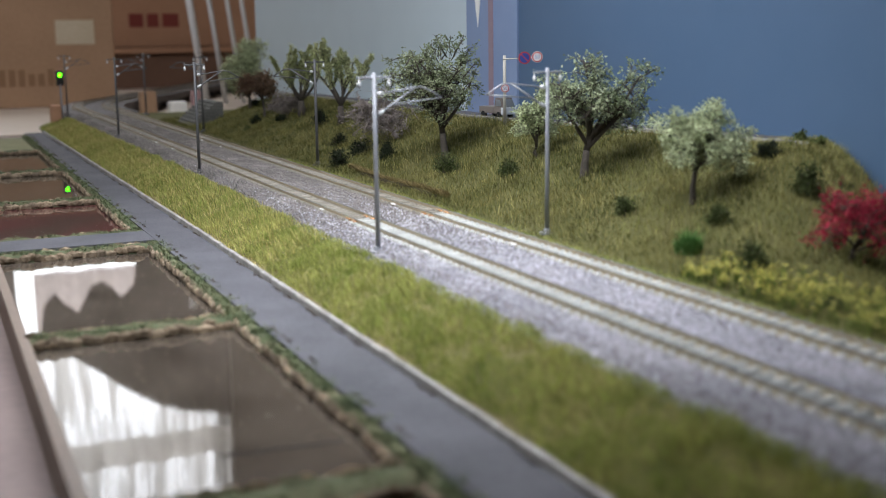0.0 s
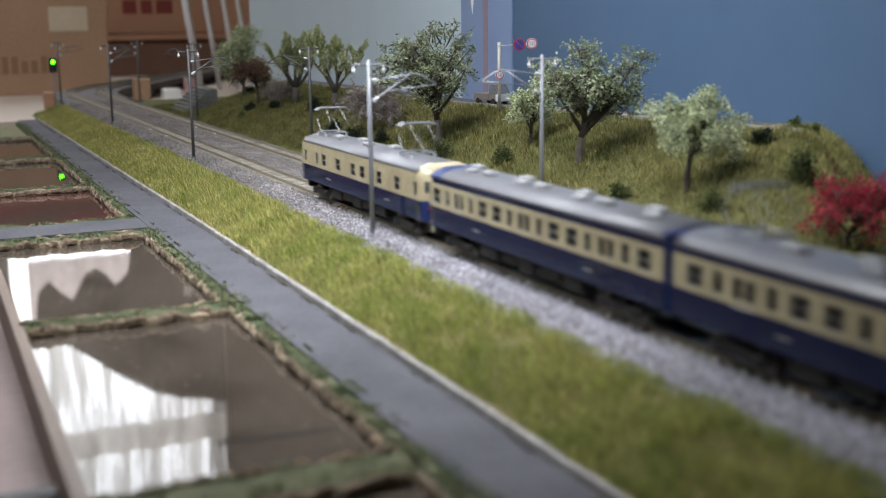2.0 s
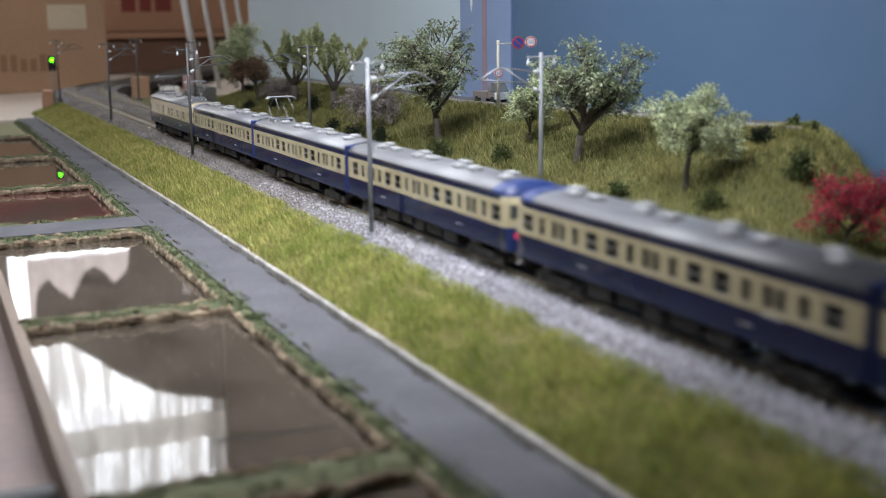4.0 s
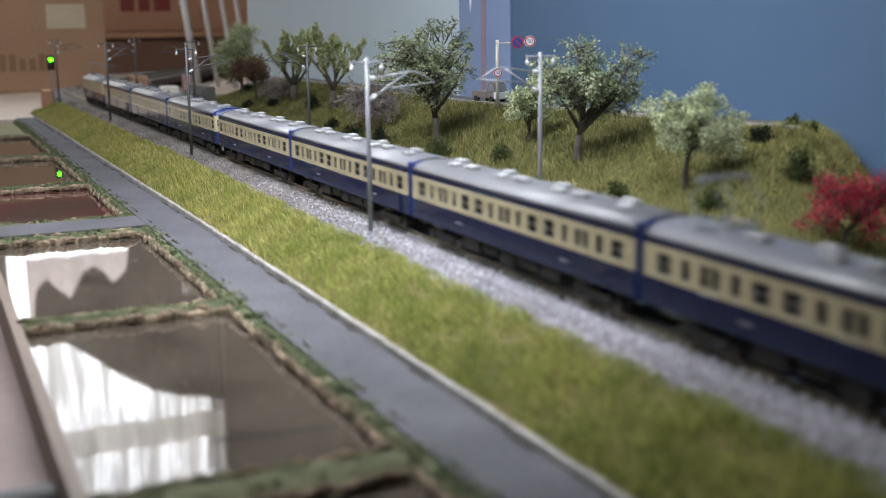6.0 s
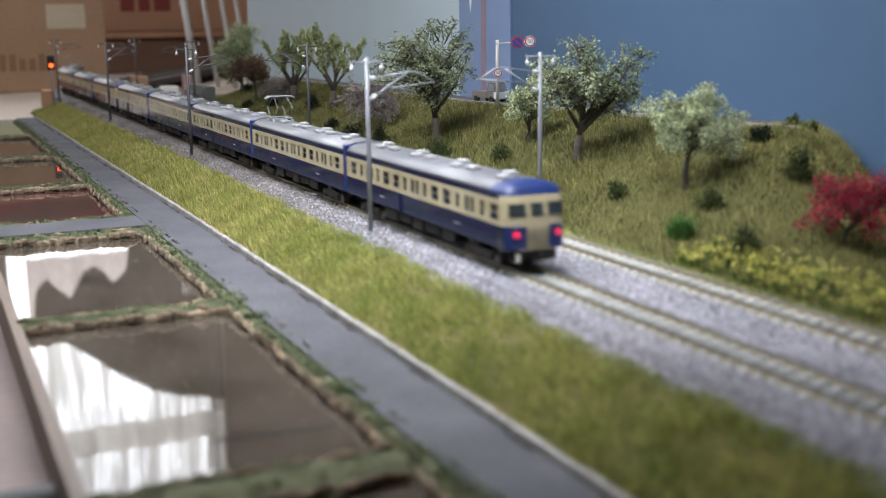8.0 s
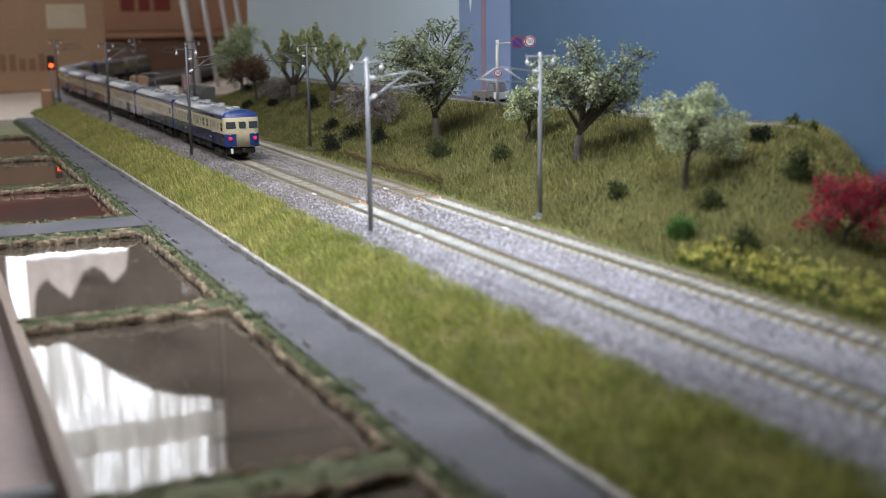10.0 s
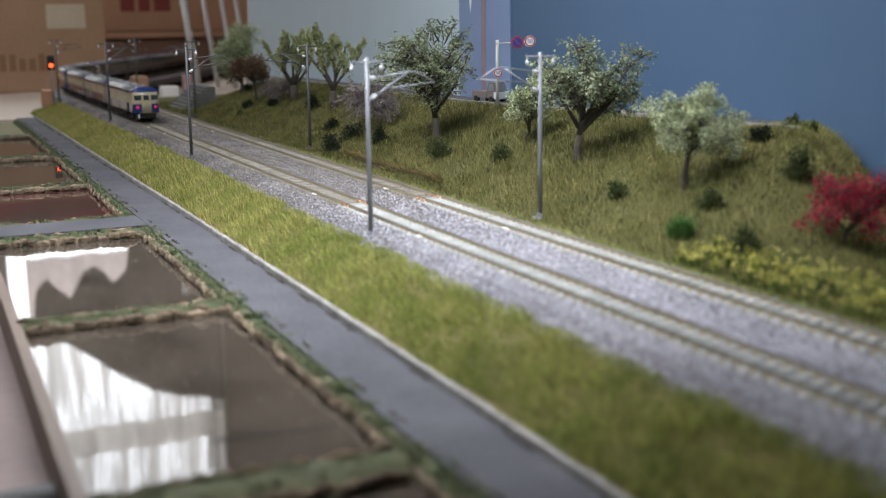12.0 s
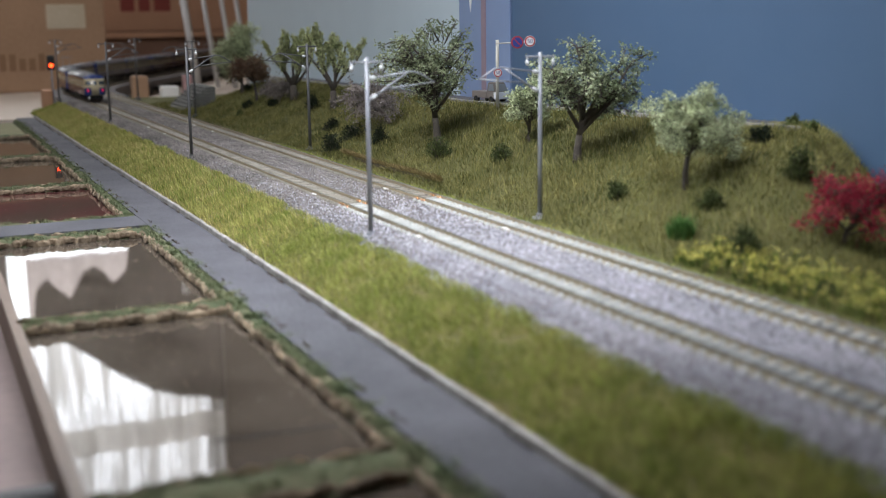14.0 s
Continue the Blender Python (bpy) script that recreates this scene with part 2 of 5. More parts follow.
slab("floor", -2.6, 1.9, -2.0, 3.0, -0.80, -0.75, M_FLOOR, "brown wooden room floor below the layout", "floor")
slab("ceiling", -2.6, 1.9, -2.0, 3.0, 1.65, 1.70, M_WALL, "plain pale room ceiling", "ceiling")
slab("wall_south", -2.6, 1.9, -2.05, -2.0, -0.75, 1.65, M_WALL, "plain pale room wall", "wall")
slab("wall_west", -2.65, -2.6, -2.05, 3.05, -0.75, 1.65, M_WALL, "plain pale room wall", "wall")
slab("wall_east", 1.9, 1.95, -2.05, 3.05, -0.75, 1.65, M_WALL, "plain pale room wall", "wall")
bm = bmesh.new()
box(bm, -2.6, -0.55, 3.0, 3.05, -0.75, 1.65)
box(bm, 0.527, 1.9, 3.0, 3.05, -0.75, 1.65)
box(bm, -0.55, 0.527, 3.0, 3.05, -0.75, 0.39)
box(bm, -0.55, 0.527, 3.0, 3.05, 1.60, 1.65)
tagged(part("wall_north", bm, M_WALL), "pale room wall with a curtained window opening", "wall", kind="structure")

# ---------------------------------------------------------------- layout ground
slab("baseboard", -0.1352, 0.171, -1.30, 1.285, -0.031, -0.024, M_WOOD, "plywood baseboard carrying the model railway", "baseboard")


def rise(x, y):
    """How far the hill has risen along the line: 0 at its near end, 1 on its length."""
    a = min(1, max(0, (y - max(0, x - 0.10) * 0.75 - 0.255) / 0.062))
    b = min(1, max(0, (1.16 - y) / 0.16))
    s = a * a * (3 - 2 * a) * b * b * (3 - 2 * b)
    return s


def crest(y):
    """Height of the kerb along the top of the hill; the road climbs towards its near end."""
    return float(np.interp(y, [0.347, 0.384, 0.479, 0.594, 0.650, 1.05], [0.0305, 0.0293, 0.0278, 0.0252, 0.0242, 0.0236]))


def hill(x, y):
    """Height of the ground to the right of the tracks."""
    u = min(1, max(0, (x - 0.050) / 0.092))
    s = 0.35 * u + 0.65 * (u * u * (3 - 2 * u))
    n = noise.noise(Vector((x * 30, y * 22, 0.3))) * 0.0028 + noise.noise(Vector((x * 90, y * 70, 4))) * 0.0011
    return -0.0045 + (0.0025 + crest(y)) * s * rise(x, y) + n * min(1, u * 4) * (1 - max(0, (u - 0.85) / 0.15))


xs = np.concatenate([np.linspace(0.0438, 0.145, 48), np.linspace(0.150, 0.171, 5)])
ys = np.concatenate([np.linspace(-1.30, -0.15, 40), np.linspace(-0.10, 1.29, 250)])
gv = np.array([(x, y, hill(x, y)) for y in ys for x in xs])
nx = len(xs)
gf = np.array([(j * nx + i, j * nx + i + 1, (j + 1) * nx + i + 1, (j + 1) * nx + i) for j in range(len(ys) - 1) for i in range(nx - 1)])
tagged(cloud("ground", gv, gf, M_HILL, smooth=True), "olive turf embankment rising beside the tracks", "hill", kind="structure")

# track bed with its ballast shoulders
bm = bmesh.new()
sweep(bm, [(-0.030, -0.012), (-0.0215, -0.0055), (-0.014, -0.0021), (0.0432, -0.0021), (0.0475, -0.0065), (0.0475, -0.02), (-0.03, -0.02)], [-1.30, 1.30], True)
tagged(part("track_bed", bm, M_BED), "grey ballast bed under the two tracks", "track bed", kind="structure")


def kerb_x(y):
    return -0.0482 - 0.0065 * max(0.0, y - 0.55)


def verge(x, y):
    """Grass strip between the kerb and the ballast."""
    u = min(1, max(0, (x - kerb_x(y) - 0.0007) / (-0.0207 - kerb_x(y))))
    return -0.0150 + 0.0105 * (u ** 0.8) + noise.noise(Vector((x * 120, y * 60, 2))) * 0.0010 * math.sin(math.pi * u)


ys = np.concatenate([np.linspace(-1.30, -0.15, 40), np.linspace(-0.10, 1.27, 220)])
nx = 14
gv = np.array([(x, y, verge(x, y)) for y in ys for x in np.linspace(kerb_x(y) + 0.0007, -0.0200, nx)])
gf = np.array([(j * nx + i, j * nx + i + 1, (j + 1) * nx + i + 1, (j + 1) * nx + i) for j in range(len(ys) - 1) for i in range(nx - 1)])
tagged(cloud("verge", gv, gf, M_SOIL, smooth=True), "grassy bank between lane and ballast", "verge", kind="structure")

# lane
bm = bmesh.new()
box(bm, -0.0690, -0.0492, -1.30, 1.22, -0.024, -0.0158)
box(bm, -0.1345, -0.0692, 0.522, 0.550, -0.024, -0.0158)
road_lane = tagged(part("road", bm, M_ROAD), "narrow grey asphalt farm lane with a side path", "road", kind="structure")
for y0, x0, x1, w in ((0.5190, -0.0648, -0.0520, 0.0004), (0.5520, -0.0648, -0.0560, 0.0003), (0.360, -0.0600, -0.0500, 0.0002)):
    bm = bmesh.new()
    cut = [(x0 + (x1 - x0) * i / 12, y0 + noise.noise(Vector((i * 0.7, y0 * 50, 0))) * 0.0012) for i in range(13)]
    low_edge = [bm.verts.new((x, y, -0.01574)) for x, y in cut]
    far_edge = [bm.verts.new((x, y + w, -0.01574)) for x, y in cut]
    for i in range(12):
        bm.faces.new((low_edge[i], low_edge[i + 1], far_edge[i + 1], far_edge[i]))
    bmesh.ops.solidify(bm, geom=list(bm.faces), thickness=0.0001)
    part("crack", bm, M_BLACK, road_lane, "dark crack across the lane")
bm = bmesh.new()
rows = [[bm.verts.new((x, 0.374 + 0.0356 * i, crest(0.374 + 0.0356 * i) + z)) for x, z in ((0.1465, -0.008), (0.1465, -0.0012), (0.1695, -0.0012), (0.1695, -0.008))] for i in range(20)]
for a, b in zip(rows, rows[1:]):
    for i in range(4):
        bm.faces.new((a[i], a[(i + 1) % 4], b[(i + 1) % 4], b[i]))
bm.faces.new(rows[0][::-1])
bm.faces.new(rows[-1])
tagged(part("pavement", bm, M_ROAD), "grey road along the top of the embankment", "road", kind="structure")

# frame round the board, desk beside it, table beyond it
slab("trim", -0.1384, -0.1353, -1.30, 1.24, -0.031, -0.0172, M_WOOD, "brown wooden edge strip of the layout board", "trim")
slab("desk", -1.2, 0.6, -1.45, 1.288, -0.07, -0.031, M_DESK, "reddish-brown desk under the layout", "desk")
slab("table", -0.9, 1.6, 1.29, 2.85, -0.06, -0.022, M_PALEWOOD, "pale wooden table beyond the layout", "table")
bm = bmesh.new()
rounded_box(bm, 0.1705, 0.177, -0.3, 0.6325, -0.10, 0.22, 0.0006)
tagged(part("backdrop", bm, M_SKYBOARD), "blue painted sky board standing behind the hill", "backdrop", kind="structure")
bm = bmesh.new()
rounded_box(bm, 0.1705, 0.177, 0.6330, 1.235, -0.10, 0.22, 0.0006)
tagged(part("backdrop", bm, M_SKYPALE), "pale grey-blue sky board standing behind the trees", "backdrop", kind="structure")
bm = bmesh.new()
rounded_box(bm, 0.1690, 0.1706, 0.632, 0.703, -0.05, 0.21, 0.0003)
banner = tagged(part("banner", bm, M_BANNER), "bright blue strip on the sky board with a red line", "banner")
bm = bmesh.new()
rounded_box(bm, 0.1686, 0.1692, 0.6635, 0.670, -0.05, 0.21, 0.0002)
part("stripe", bm, M_REDSTRIPE, banner, "dull red vertical stripe")
bm = bmesh.new()
tri = [bm.verts.new((x, y, z)) for x in (0.1689, 0.1685) for y, z in ((0.695, 0.12), (0.676, 0.12), (0.685, 0.077))]
for f in ((0, 1, 2), (5, 4, 3), (0, 3, 4, 1), (1, 4, 5, 2), (2, 5, 3, 0)):
    bm.faces.new([tri[i] for i in f])
part("pennant", bm, M_WHITE, banner, "white pointed pennant")
# ---------------------------------------------------------------- rice paddies
def paddy(y0, y1, water=M_WATER, tilt=(0.0, 0.0), label="flooded brown rice paddy with a glossy water surface"):
    """A flooded field: mud bed and water sheet, slightly out of level as poured."""
    field = thing("rice_paddy", pose(0, 0, 0), label, "rice paddy", "rice paddies")
    bm = bmesh.new()
    box(bm, -0.1352, -0.0715, y0 - 0.004, y1 + 0.004, -0.0238, -0.0222)
    part("mud_bed", bm, M_MUD, field)
    bm = bmesh.new()
    x0, x1 = -0.1352, -0.0715
    top = []
    for x, y in ((x0, y0 - 0.003), (x1, y0 - 0.003), (x1, y1 + 0.003), (x0, y1 + 0.003)):
        z = -0.0194 + (x - (x0 + x1) / 2) * math.tan(radians(tilt[0])) + (y - (y0 + y1) / 2) * math.tan(radians(tilt[1]))
        top.append(bm.verts.new((x, y, z)))
    low = [bm.verts.new((v.co.x, v.co.y, -0.0222)) for v in top]
    bm.faces.new(top)
    for i in range(4):
        bm.faces.new((top[i], low[i], low[(i + 1) % 4], top[(i + 1) % 4]))
    part("water", bm, water, field)
    return field


M_FURROW = mat("furrow_mud", (0.022, 0.016, 0.012), 0.6)
FIELDS = [(0.085, 0.205), (0.219, 0.359), (0.3685, 0.512), (0.560, 0.682), (0.696, 0.850), (0.866, 1.026)]
for i, (a, b) in enumerate(FIELDS):
    field = paddy(a, b, M_WATER_RED if i == 3 else M_WATER, label="flooded paddy with a red reflection tinted into brown water" if i == 3 else "flooded brown rice paddy with a glossy water surface")
    if i == 1:
        for p, q, w in (((-0.1050, 0.2455), (-0.0770, 0.2430), 0.0004),):
            bm = bmesh.new()
            tube(bm, [(p[0] + (q[0] - p[0]) * k / 10, p[1] + (q[1] - p[1]) * k / 10 + 0.0003 * math.sin(k * 1.7), -0.0194) for k in range(11)], w, 6)
            part("furrow", bm, M_FURROW, field, "dark furrow line in the mud")
bm = bmesh.new()
box(bm, -0.1350, -0.0740, 1.042, 1.20, -0.0238, -0.0188)
tagged(part("plot", bm, M_PLOT), "pale yellow-green field plot", "field", kind="structure")


def bank(x0, x1, y0, y1, name="paddy_bank"):
    """A low earth bank, uneven, with turf on top."""
    nx, ny = max(4, int((x1 - x0) / 0.0016)), max(4, int((y1 - y0) / 0.0016))
    v, f = [], []
    for j in range(ny + 1):
        for i in range(nx + 1):
            u, w = i / nx, j / ny
            x, y = x0 + (x1 - x0) * u, y0 + (y1 - y0) * w
            across = u if (x1 - x0) < (y1 - y0) else w
            h = max(0.0, math.sin(math.pi * across)) ** 0.3
            wob = noise.noise(Vector((x * 160, y * 160, 1))) * 0.0007
            side = noise.noise(Vector((x * 90, y * 90, 7))) * 0.0017
            edge = 1 if across in (0, 1) else 0.6
            if (x1 - x0) < (y1 - y0):
                x += side * edge
            else:
                y += side * edge
            v.append((x, y, -0.0222 + 0.0060 * h + wob * h))
    for j in range(ny):
        for i in range(nx):
            a = j * (nx + 1) + i
            f.append((a, a + 1, a + nx + 2, a + nx + 1))
    ob = cloud(name, np.array(v), np.array(f), M_BANK, smooth=True)
    return tagged(ob, "low green turf bank between paddies, edged with stones", "bank", "paddy banks", kind="structure")


banks = [bank(-0.0742, -0.0668, -0.05, 0.5225), bank(-0.0742, -0.0668, 0.5495, 1.21)]
cross = [(0.2035, 0.2205), (0.3580, 0.3695), (0.5105, 0.5225), (0.5495, 0.5610), (0.6810, 0.6970), (0.8490, 0.8670), (1.0250, 1.0430)]
banks += [bank(-0.1352, -0.0735, a, b) for a, b in cross]

# stones that edge the banks
stone_meshes = []
for k in range(5):
    bm = bmesh.new()
    bmesh.ops.create_icosphere(bm, subdivisions=1, radius=1)
    for v in bm.verts:
        v.co *= 1 + 0.35 * noise.noise(v.co * 1.7 + Vector((k * 9, 0, 0)))
    stone_meshes.append(mesh_of("stone", bm, M_STONE))


def stones(parent, x0, y0, x1, y1, step, n_max=150):
    length = math.hypot(x1 - x0, y1 - y0)
    n = min(n_max, int(length / step))
    for i in range(n):
        u = (i + random.random() * 0.8) / n
        along = Vector((x1 - x0, y1 - y0, 0)).normalized()
        side = Vector((-along.y, along.x, 0)) * random.uniform(-0.0006, 0.0006)
        p = Vector((x0, y0, 0)).lerp(Vector((x1, y1, 0)), u) + side
        s = random.uniform(0.7, 1.25)
        m = Matrix.LocRotScale((p.x, p.y, -0.0180 + random.uniform(-0.0006, 0.0008)), Euler((0, 0, math.atan2(along.y, along.x) + random.uniform(-0.3, 0.3))),
                               (0.0033 * s, 0.0009 * s, 0.0017 * random.uniform(0.8, 1.3)))
        share("stone", stone_meshes[i % 5], parent, m)


for bnk, (a, b) in zip((banks[0],) * 3 + (banks[1],) * 3, FIELDS):
    stones(bnk, -0.0736, a - 0.002, -0.0736, b + 0.002, 0.0026)
for bnk, (a, b) in zip(banks[2:], cross):
    stones(bnk, -0.1345, a + 0.0008, -0.0745, a + 0.0008, 0.0027)
    if b < 1.0:
        stones(bnk, -0.1345, b - 0.0008, -0.0745, b - 0.0008, 0.004)

# kerb of the lane
kerb = thing("kerb", pose(0, 0, 0), "weathered pale concrete kerb along the lane", "kerb", kind="structure")
kerb_meshes = []
for k in range(3):
    bm = bmesh.new()
    rounded_box(bm, -0.0009, 0.0009, 0.0, 0.0078, -0.010, 0.0, 0.0003, 1)
    for v in bm.verts:
        v.co += Vector((noise.noise(v.co * 900 + Vector((k, 0, 0))), 0, noise.noise(v.co * 700 + Vector((0, k, 0))))) * 0.00015
    kerb_meshes.append(mesh_of("kerb_stone", bm, M_KERB))
for i in range(158):
    y = -0.04 + i * 0.00795
    share("kerb_stone", kerb_meshes[i % 3], kerb, pose(kerb_x(y) + random.uniform(-0.00008, 0.00008), y, -0.0136 + random.uniform(-0.00012, 0.00012), 0, 0, random.uniform(-0.8, 0.8)))
hill_kerb = thing("kerb", pose(0, 0, 0), "pale concrete kerb along the road on the hill", "kerb", kind="structure")
bm = bmesh.new()
rounded_box(bm, -0.0011, 0.0011, 0.0, 0.0178, -0.004, 0.0, 0.0003, 1)
hill_kerb_mesh = mesh_of("kerb_stone", bm, M_KERB)
for i in range(42):
    share("kerb_stone", hill_kerb_mesh, hill_kerb, pose(0.1452, 0.349 + i * 0.018, crest(0.358 + i * 0.018)))
# ---------------------------------------------------------------- track
BEND, RADIUS, TURN = 1.35, 0.50, radians(25)


def line(s, side=0.0):
    """Place and heading on the near track at s metres along it; side: offset to the right."""
    if s < BEND:
        p, a = Vector((0, s, 0)), 0.0
    elif s < BEND + RADIUS * TURN:
        a = (s - BEND) / RADIUS
        p = Vector((RADIUS - RADIUS * math.cos(a), BEND + RADIUS * math.sin(a), 0))
    else:
        a = TURN
        d = s - BEND - RADIUS * TURN
        p = Vector((RADIUS - RADIUS * math.cos(a) + d * math.sin(a), BEND + RADIUS * math.sin(a) + d * math.cos(a), 0))
    return p + Vector((math.cos(a), -math.sin(a), 0)) * side, a


SPACING = 0.033
GAP = 0.0048
RAIL = [(-0.0008, -0.0020), (0.0008, -0.0020), (0.0008, -0.0017), (0.0002, -0.0014), (0.0002, -0.0006), (0.00040, -0.0004), (0.00040, 0.0), (-0.00040, 0.0), (-0.00040, -0.0004),
        (-0.0002, -0.0006), (-0.0002, -0.0014), (-0.0008, -0.0017)]
stations = [-1.30, -0.12, 0.2, 0.5, 0.8, 1.1, 1.16] + [1.16 + i * 0.02 for i in range(1, 64)]


def follow(bm, profile, offset, close=True, stations=stations):
    rows = []
    for s in stations:
        p, a = line(s, offset)
        r = Vector((math.cos(a), -math.sin(a), 0))
        rows.append([bm.verts.new(p + r * x + Vector((0, 0, z))) for x, z in profile])
    n = len(profile)
    for a, b in zip(rows, rows[1:]):
        for i in range(n if close else n - 1):
            bm.faces.new((a[i], a[(i + 1) % n], b[(i + 1) % n], b[i]))
    if close:
        bm.faces.new(rows[0][::-1])
        bm.faces.new(rows[-1])


bm = bmesh.new()
rounded_box(bm, -0.0065, 0.0065, -0.0011, 0.0011, -0.0030, -0.0012, 0.0003, 1)
for x in (-0.0056, -0.0034, 0.0034, 0.0056):
    box(bm, x - 0.0004, x + 0.0004, -0.0005, 0.0005, -0.0013, -0.00085)
brown_mesh = mesh_of("sleeper", bm.copy(), M_SLEEPER_BROWN)
sleeper_mesh = mesh_of("sleeper", bm, M_SLEEPER)
for k, off in enumerate((0.0, SPACING)):
    track = thing("railway_track", pose(0, 0, 0), "model track with brown rails on pale concrete sleepers", "railway track", "tracks", kind="structure")
    for side in (-0.0045, 0.0045):
        bm = bmesh.new()
        follow(bm, RAIL, off + side)
        rail = part("rail", bm, M_RAIL, track, "brown weathered rail")
        bm = bmesh.new()
        follow(bm, [(-0.00034, 0.00001), (0.00034, 0.00001), (0.00034, 0.00005), (-0.00034, 0.00005)], off + side)
        part("rail_head", bm, M_RAILTOP, rail, "polished steel running surface")
    for i in range(268):
        y = 0.065 + i * GAP
        worn = y > 0.447
        share("sleeper", brown_mesh if worn else sleeper_mesh, track, pose(off, y, 0))
    # the rest of the line, round the bend
    bm = bmesh.new()
    for i in list(range(170)) + list(range(-555, -268)):
        p, a = line(0.065 + (268 + i) * GAP, off)
        m = Matrix.LocRotScale(p, Euler((0, 0, -a)), None)
        vv = [bm.verts.new(c) for c in [m @ Vector(b) for b in ((-0.0070, -0.001, -0.0034), (0.0070, -0.001, -0.0034), (0.0070, 0.001, -0.0034), (-0.0070, 0.001, -0.0034),
                                                               (-0.0070, -0.001, -0.0012), (0.0070, -0.001, -0.0012), (0.0070, 0.001, -0.0012), (-0.0070, 0.001, -0.0012))]]
        for f in ((4, 5, 6, 7), (0, 1, 5, 4), (1, 2, 6, 5), (2, 3, 7, 6), (3, 0, 4, 7)):
            bm.faces.new([vv[j] for j in f])
    tagged(part("sleeper_run", bm, M_SLEEPER_BROWN, track), kind="stuff")
    # bright rail joiners
    for y in (0.438, 0.445):
        for side in (-0.0045, 0.0045):
            bm = bmesh.new()
            rounded_box(bm, off + side - 0.0010, off + side + 0.0010, y - 0.0030 + 0.004 * (side > 0), y + 0.0015 + 0.004 * (side > 0), -0.0013, -0.0004, 0.0002, 1)
            part("rail_joiner", bm, M_BRASS, track, "bright copper rail joiner")
    for y in (0.36, 0.475, 0.80, 0.86):
        bm = bmesh.new()
        rounded_box(bm, off - 0.0064, off - 0.0052, y, y + 0.004, -0.0012, -0.0006, 0.0002, 1)
        part("joint_clip", bm, M_WHITE, track, "small white plastic clip")

# viaduct of the bend
bm = bmesh.new()
follow(bm, [(-0.020, -0.0024), (0.052, -0.0024), (0.052, -0.0115), (-0.020, -0.0115)], 0.0, stations=[1.29 + i * 0.03 for i in range(0, 38)])
viaduct = tagged(part("viaduct", bm, M_BED), "grey viaduct carrying the tracks round the bend", "viaduct", kind="structure")
for i in range(9):
    p, a = line(1.34 + i * 0.12, 0.016)
    bm = bmesh.new()
    rounded_box(bm, -0.030, 0.030, -0.006, 0.006, -0.0222, -0.0114, 0.001, 1)
    part("pier", bm, M_BED, viaduct, at=Matrix.LocRotScale(p, Euler((0, 0, -a)), None))

# loose ballast
rng = np.random.default_rng(4)


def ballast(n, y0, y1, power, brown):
    """Stones along the line: violet-grey near, mixed with darker brown ones further on."""
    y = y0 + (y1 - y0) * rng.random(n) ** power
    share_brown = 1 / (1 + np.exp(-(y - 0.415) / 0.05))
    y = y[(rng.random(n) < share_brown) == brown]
    n = len(y)
    x = rng.uniform(-0.0275, 0.0452, n)
    z = np.interp(x, [-0.030, -0.0215, -0.014, 0.0432, 0.0475], [-0.012, -0.0050, -0.0019, -0.0019, -0.0060])
    inside = (np.abs(x) < 0.0060) | (np.abs(x - SPACING) < 0.0060)
    keep = ~inside | (rng.random(n) < 0.6)
    x, y, z, inside = x[keep], y[keep], z[keep], inside[keep]
    n = len(x)
    z = z - np.where(inside, 0.0006, 0.0)
    s = rng.uniform(0.00022, 0.00052, n) * np.where(inside, 0.62, 1.0)
    octa = np.array([(1, 0, 0), (-1, 0, 0), (0, 1, 0), (0, -1, 0), (0, 0, 1), (0, 0, -1)], float)
    f = np.array([(0, 2, 4), (2, 1, 4), (1, 3, 4), (3, 0, 4), (2, 0, 5), (1, 2, 5), (3, 1, 5), (0, 3, 5)])
    a = rng.uniform(0, math.tau, n)
    jit = rng.uniform(0.55, 1.25, (n, 6, 1))
    v = octa[None] * jit
    c, sn = np.cos(a)[:, None], np.sin(a)[:, None]
    tlt = rng.uniform(-0.6, 0.6, n)[:, None]
    vx, vy, vz = v[..., 0] * c - v[..., 1] * sn, v[..., 0] * sn + v[..., 1] * c, v[..., 2]
    vz2 = vz * np.cos(tlt) + vx * np.sin(tlt)
    vx2 = vx * np.cos(tlt) - vz * np.sin(tlt)
    out = np.stack([vx2, vy, vz2 * 0.8], -1) * s[:, None, None] + np.stack([x, y, z], -1)[:, None]
    faces = (f[None] + (np.arange(n) * 6)[:, None, None]).reshape(-1, 3)
    return out.reshape(-1, 3), faces


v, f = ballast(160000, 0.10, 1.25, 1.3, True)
tagged(cloud("brown_ballast", v, f, M_BALLAST_BROWN), "brown crushed stone ballast", "ballast", kind="stuff")
v, f = ballast(160000, 0.10, 1.25, 1.3, False)
tagged(cloud("ballast", v, f, M_BALLAST), "grey-violet crushed stone ballast", "ballast", kind="stuff")
